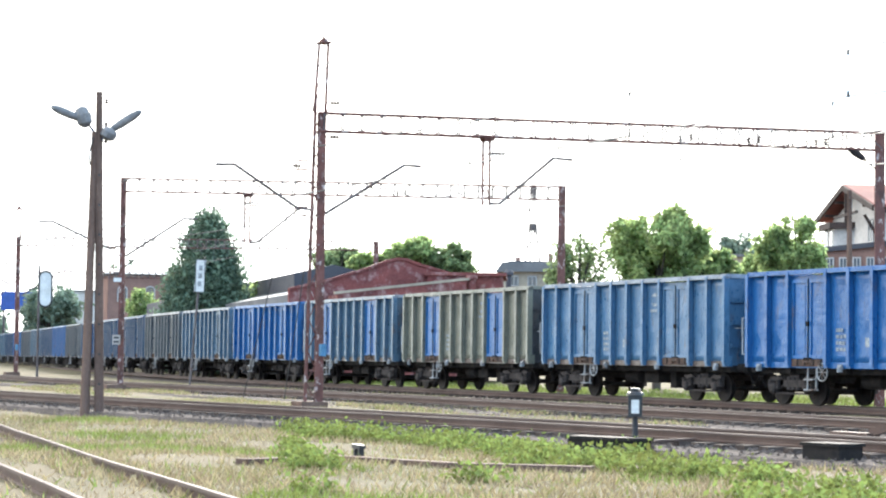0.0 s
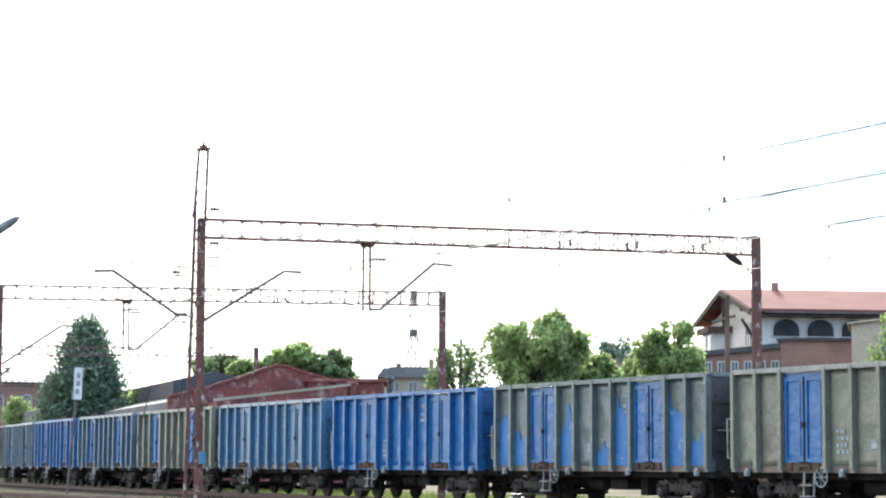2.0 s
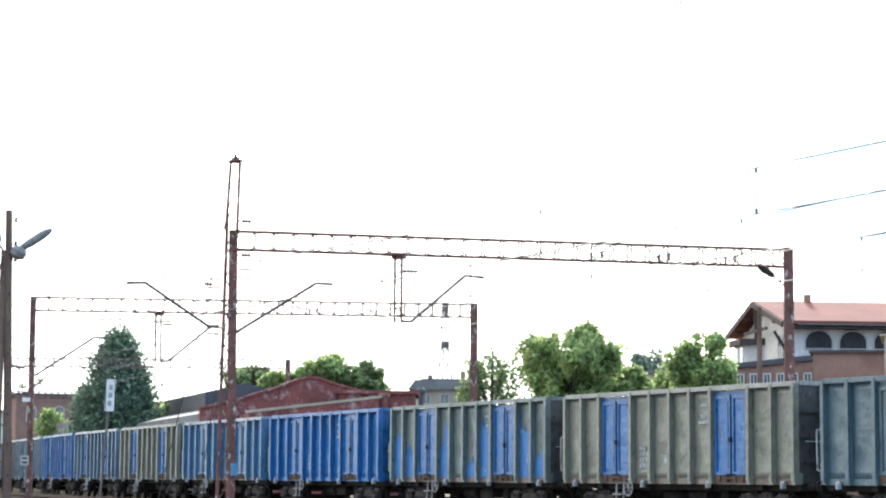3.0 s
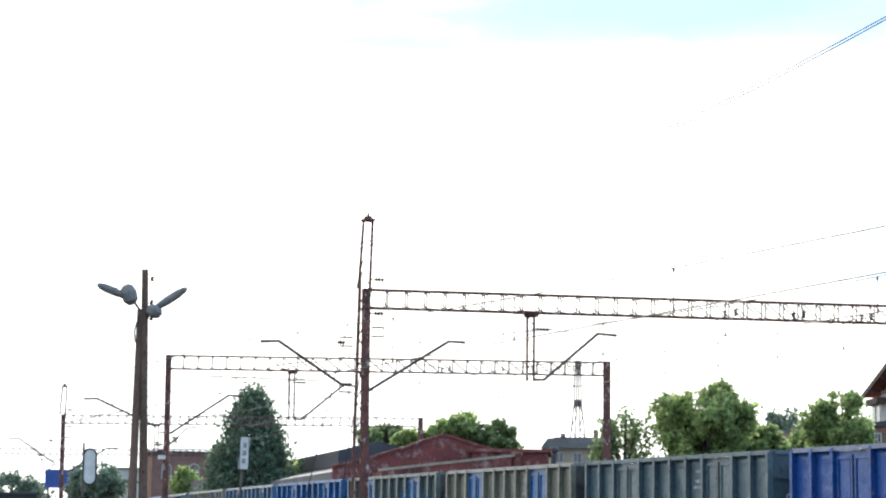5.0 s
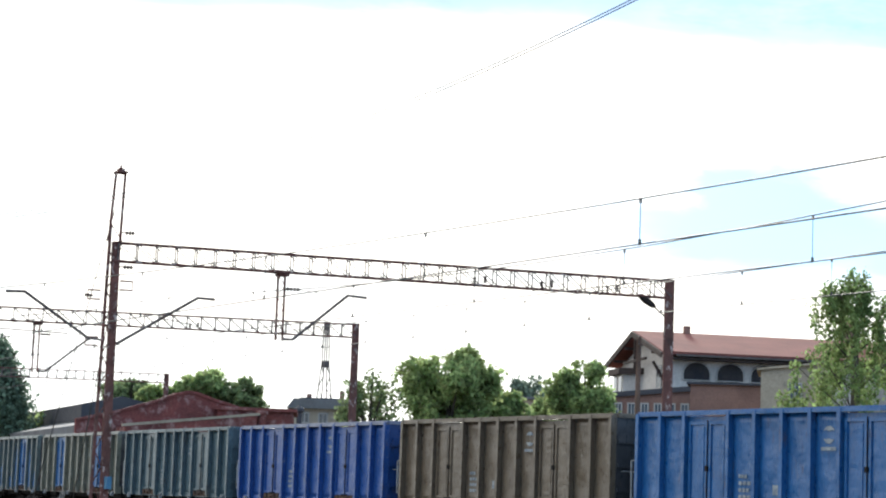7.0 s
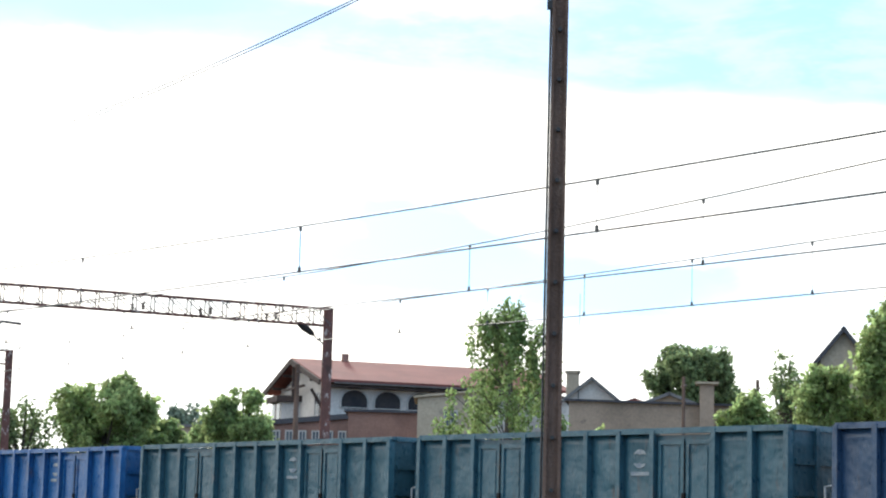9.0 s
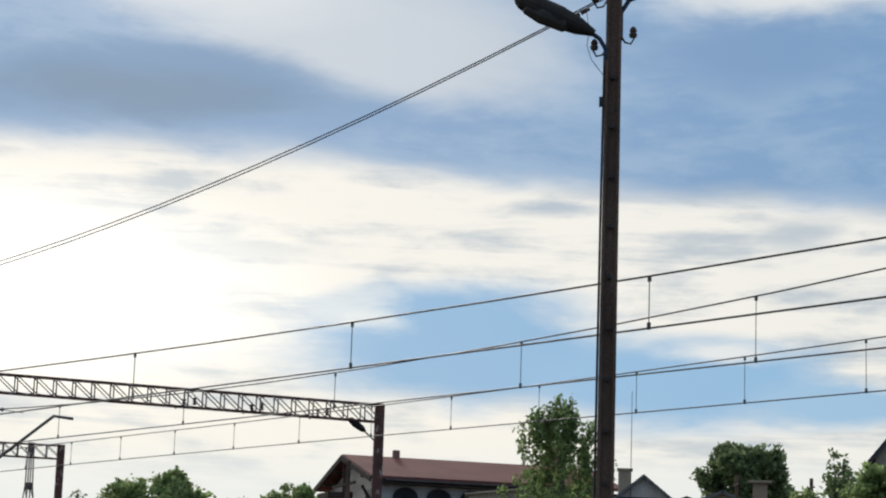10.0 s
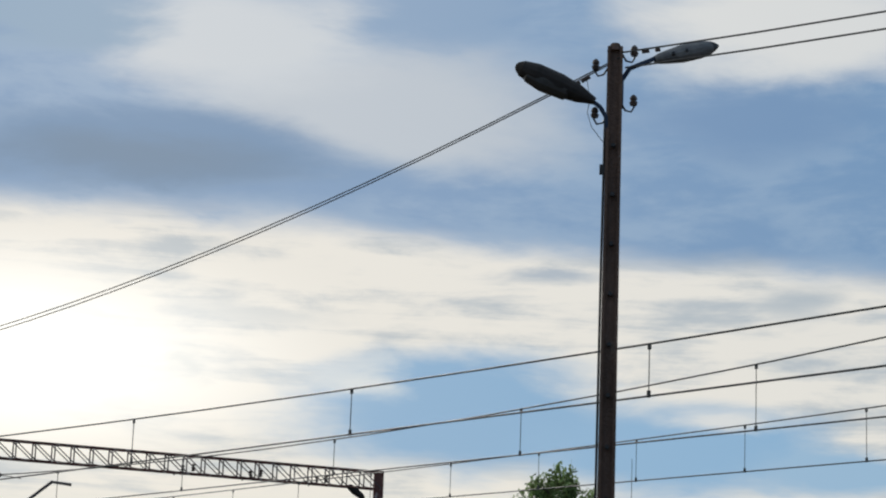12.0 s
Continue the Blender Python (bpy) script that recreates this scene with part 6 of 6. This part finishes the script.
def build_meadow():
    rng = random.Random(11)
    dry, green, weed = [], [], []
    while len(dry) + len(green) < 64000:
        r, az = 14 + 46 * rng.random() ** 0.9, rng.uniform(-80, -49)
        p = at(az, r)
        y3 = 20.0 + (p.x + 32) * 0.13
        if p.y > y3 - 2.2:
            continue
        n = noise.noise(Vector((p.x * 0.22, p.y * 0.4, 5)))
        if n < -0.15 and rng.random() < 0.85:
            continue
        q = (p.x, p.y, ground_z(p.x, p.y) - 0.02)
        (green if n > 0.34 or rng.random() < 0.10 else dry).append(q)
    while len(dry) < 84000:
        r, az = 30 + 85 * rng.random(), rng.uniform(-79, -58)
        p = at(az, r)
        if not 20.5 < p.y < 33.0 or noise.noise(Vector((p.x * 0.12, p.y * 0.8, 8))) < 0.0:
            continue
        (dry if rng.random() < 0.75 else green).append((p.x, p.y, ground_z(p.x, p.y) - 0.02))
    root = thing("meadow_grass", pose(0, 0, 0), "dry straw-coloured grass with greener tufts", "grass", kind="stuff")
    vs, fs = blade_field(dry, rng, 0.03, 0.15, 0.016, 0.6)
    raw_part("dry_blades", vs, fs, "grass_dry", root, kind="stuff")
    vs, fs = blade_field(green, rng, 0.04, 0.17, 0.015, 0.5)
    raw_part("green_blades", vs, fs, "grass_green", root, kind="stuff")
    # leafy weeds: a broad strip beside the near track
    spots = []
    while len(spots) < 820:
        x = rng.uniform(-47, -16)
        y = rng.uniform(8.5, 17.5)
        edge = 19.6 + (x + 32) * 0.13
        strip = abs(y - min(15.6 - 0.12 * (x + 29), edge - 2.7)) < 0.75 + 0.9 * noise.noise(Vector((x * 0.3, 0, 2)))
        if y > edge - 1.7 or (not strip and noise.noise(Vector((x * 0.35, y * 0.5, 9))) < 0.36):
            continue
        if math.atan2(-x, y) > radians(69.3):
            continue
        if x > -28 and rng.random() < 0.45:
            continue
        spots.append((x, y))
    vs, fs = [], []
    for x, y in spots:
        c = Vector((x, y, ground_z(x, y) + 0.05))
        v2, f2 = leaf_cloud([(c, rng.uniform(0.10, 0.23))], 34, 0.046, rng)
        i = len(vs)
        vs += [v for v in v2]
        fs += [tuple(k + i for k in f) for f in f2]
    w = thing("weed_patch", pose(0, 0, 0), "bright green leafy weeds along the track edge", "weeds", kind="stuff")
    raw_part("weed_leaves", vs, fs, "grass_green", w, kind="stuff")
    # fresh grass behind the train
    far = []
    while len(far) < 30000:
        x, y = rng.uniform(-110, -22), rng.uniform(37.5, 50)
        far.append((x, y + 0.0009 * (x + 46) ** 2, -0.3))
    vs, fs = blade_field(far, rng, 0.10, 0.32, 0.05, 0.4)
    g = thing("verge_grass", pose(0, 0, 0), "fresh green grass behind the train", "grass", kind="stuff")
    raw_part("grass_blades", vs, fs, "grass_green", g, kind="stuff")


def build_stones():
    """Loose ballast on the shoulders of the near tracks."""
    rng = random.Random(3)
    vs, fs = [], []
    for k in range(15000):
        x = rng.uniform(-60, -14)
        which = rng.random()
        if which < 0.45:
            y = 20.0 + (x + 32) * 0.115 + rng.gauss(0, 1.5)
            z = -0.29
        elif which < 0.75:
            y = 27.05 + rng.gauss(0, 1.4)
            z = -0.24
        else:
            y = 23.4 + rng.uniform(-1.6, 1.6)
            z = -0.36
        if which > 0.97:
            x, y, z = rng.uniform(-30, -15), rng.uniform(4.0, 7.0), -0.52
        s = rng.uniform(0.025, 0.06)
        i = len(vs)
        o = [Vector((rng.uniform(.7, 1.3) * s * a, rng.uniform(.7, 1.3) * s * b, rng.uniform(.6, 1.1) * s * c)) + Vector((x, y, z + s * 0.4))
             for a, b, c in ((1, 0, 0), (0, 1, 0), (-1, 0, 0), (0, -1, 0), (0, 0, 1))]
        vs += o
        fs += [(i, i + 1, i + 4), (i + 1, i + 2, i + 4), (i + 2, i + 3, i + 4), (i + 3, i, i + 4)]
    s = thing("loose_ballast", pose(0, 0, 0), "loose grey-brown ballast stones between the rails", "stones", kind="stuff")
    raw_part("stones", vs, fs, "ballast", s, kind="stuff")


build_meadow()
build_stones()


# ---- motion ----
def motions():
    times = [0.0, 1.25, 2.5, 4.0, 5.5, 6.5, 7.5, 8.5, 9.5, 10.75, 12.0]
    for j, w in WAGONS.items():
        walk(w, [(t, wagon_pose(j, t)) for t in times])
        if not -4 <= j <= 9:
            continue
        for ws in (o for o in w.children_recursive if o.name.startswith("wheelset")):
            spot = Vector(ws.location)
            rows = []
            for k in range(201):
                t = 12.0 * k / 200
                rows.append((t, Matrix.Translation(spot) @ Matrix.Rotation(-(run_at(t) - run_at(0)) / 0.425, 4, "Y")))
            walk(ws, rows)


motions()
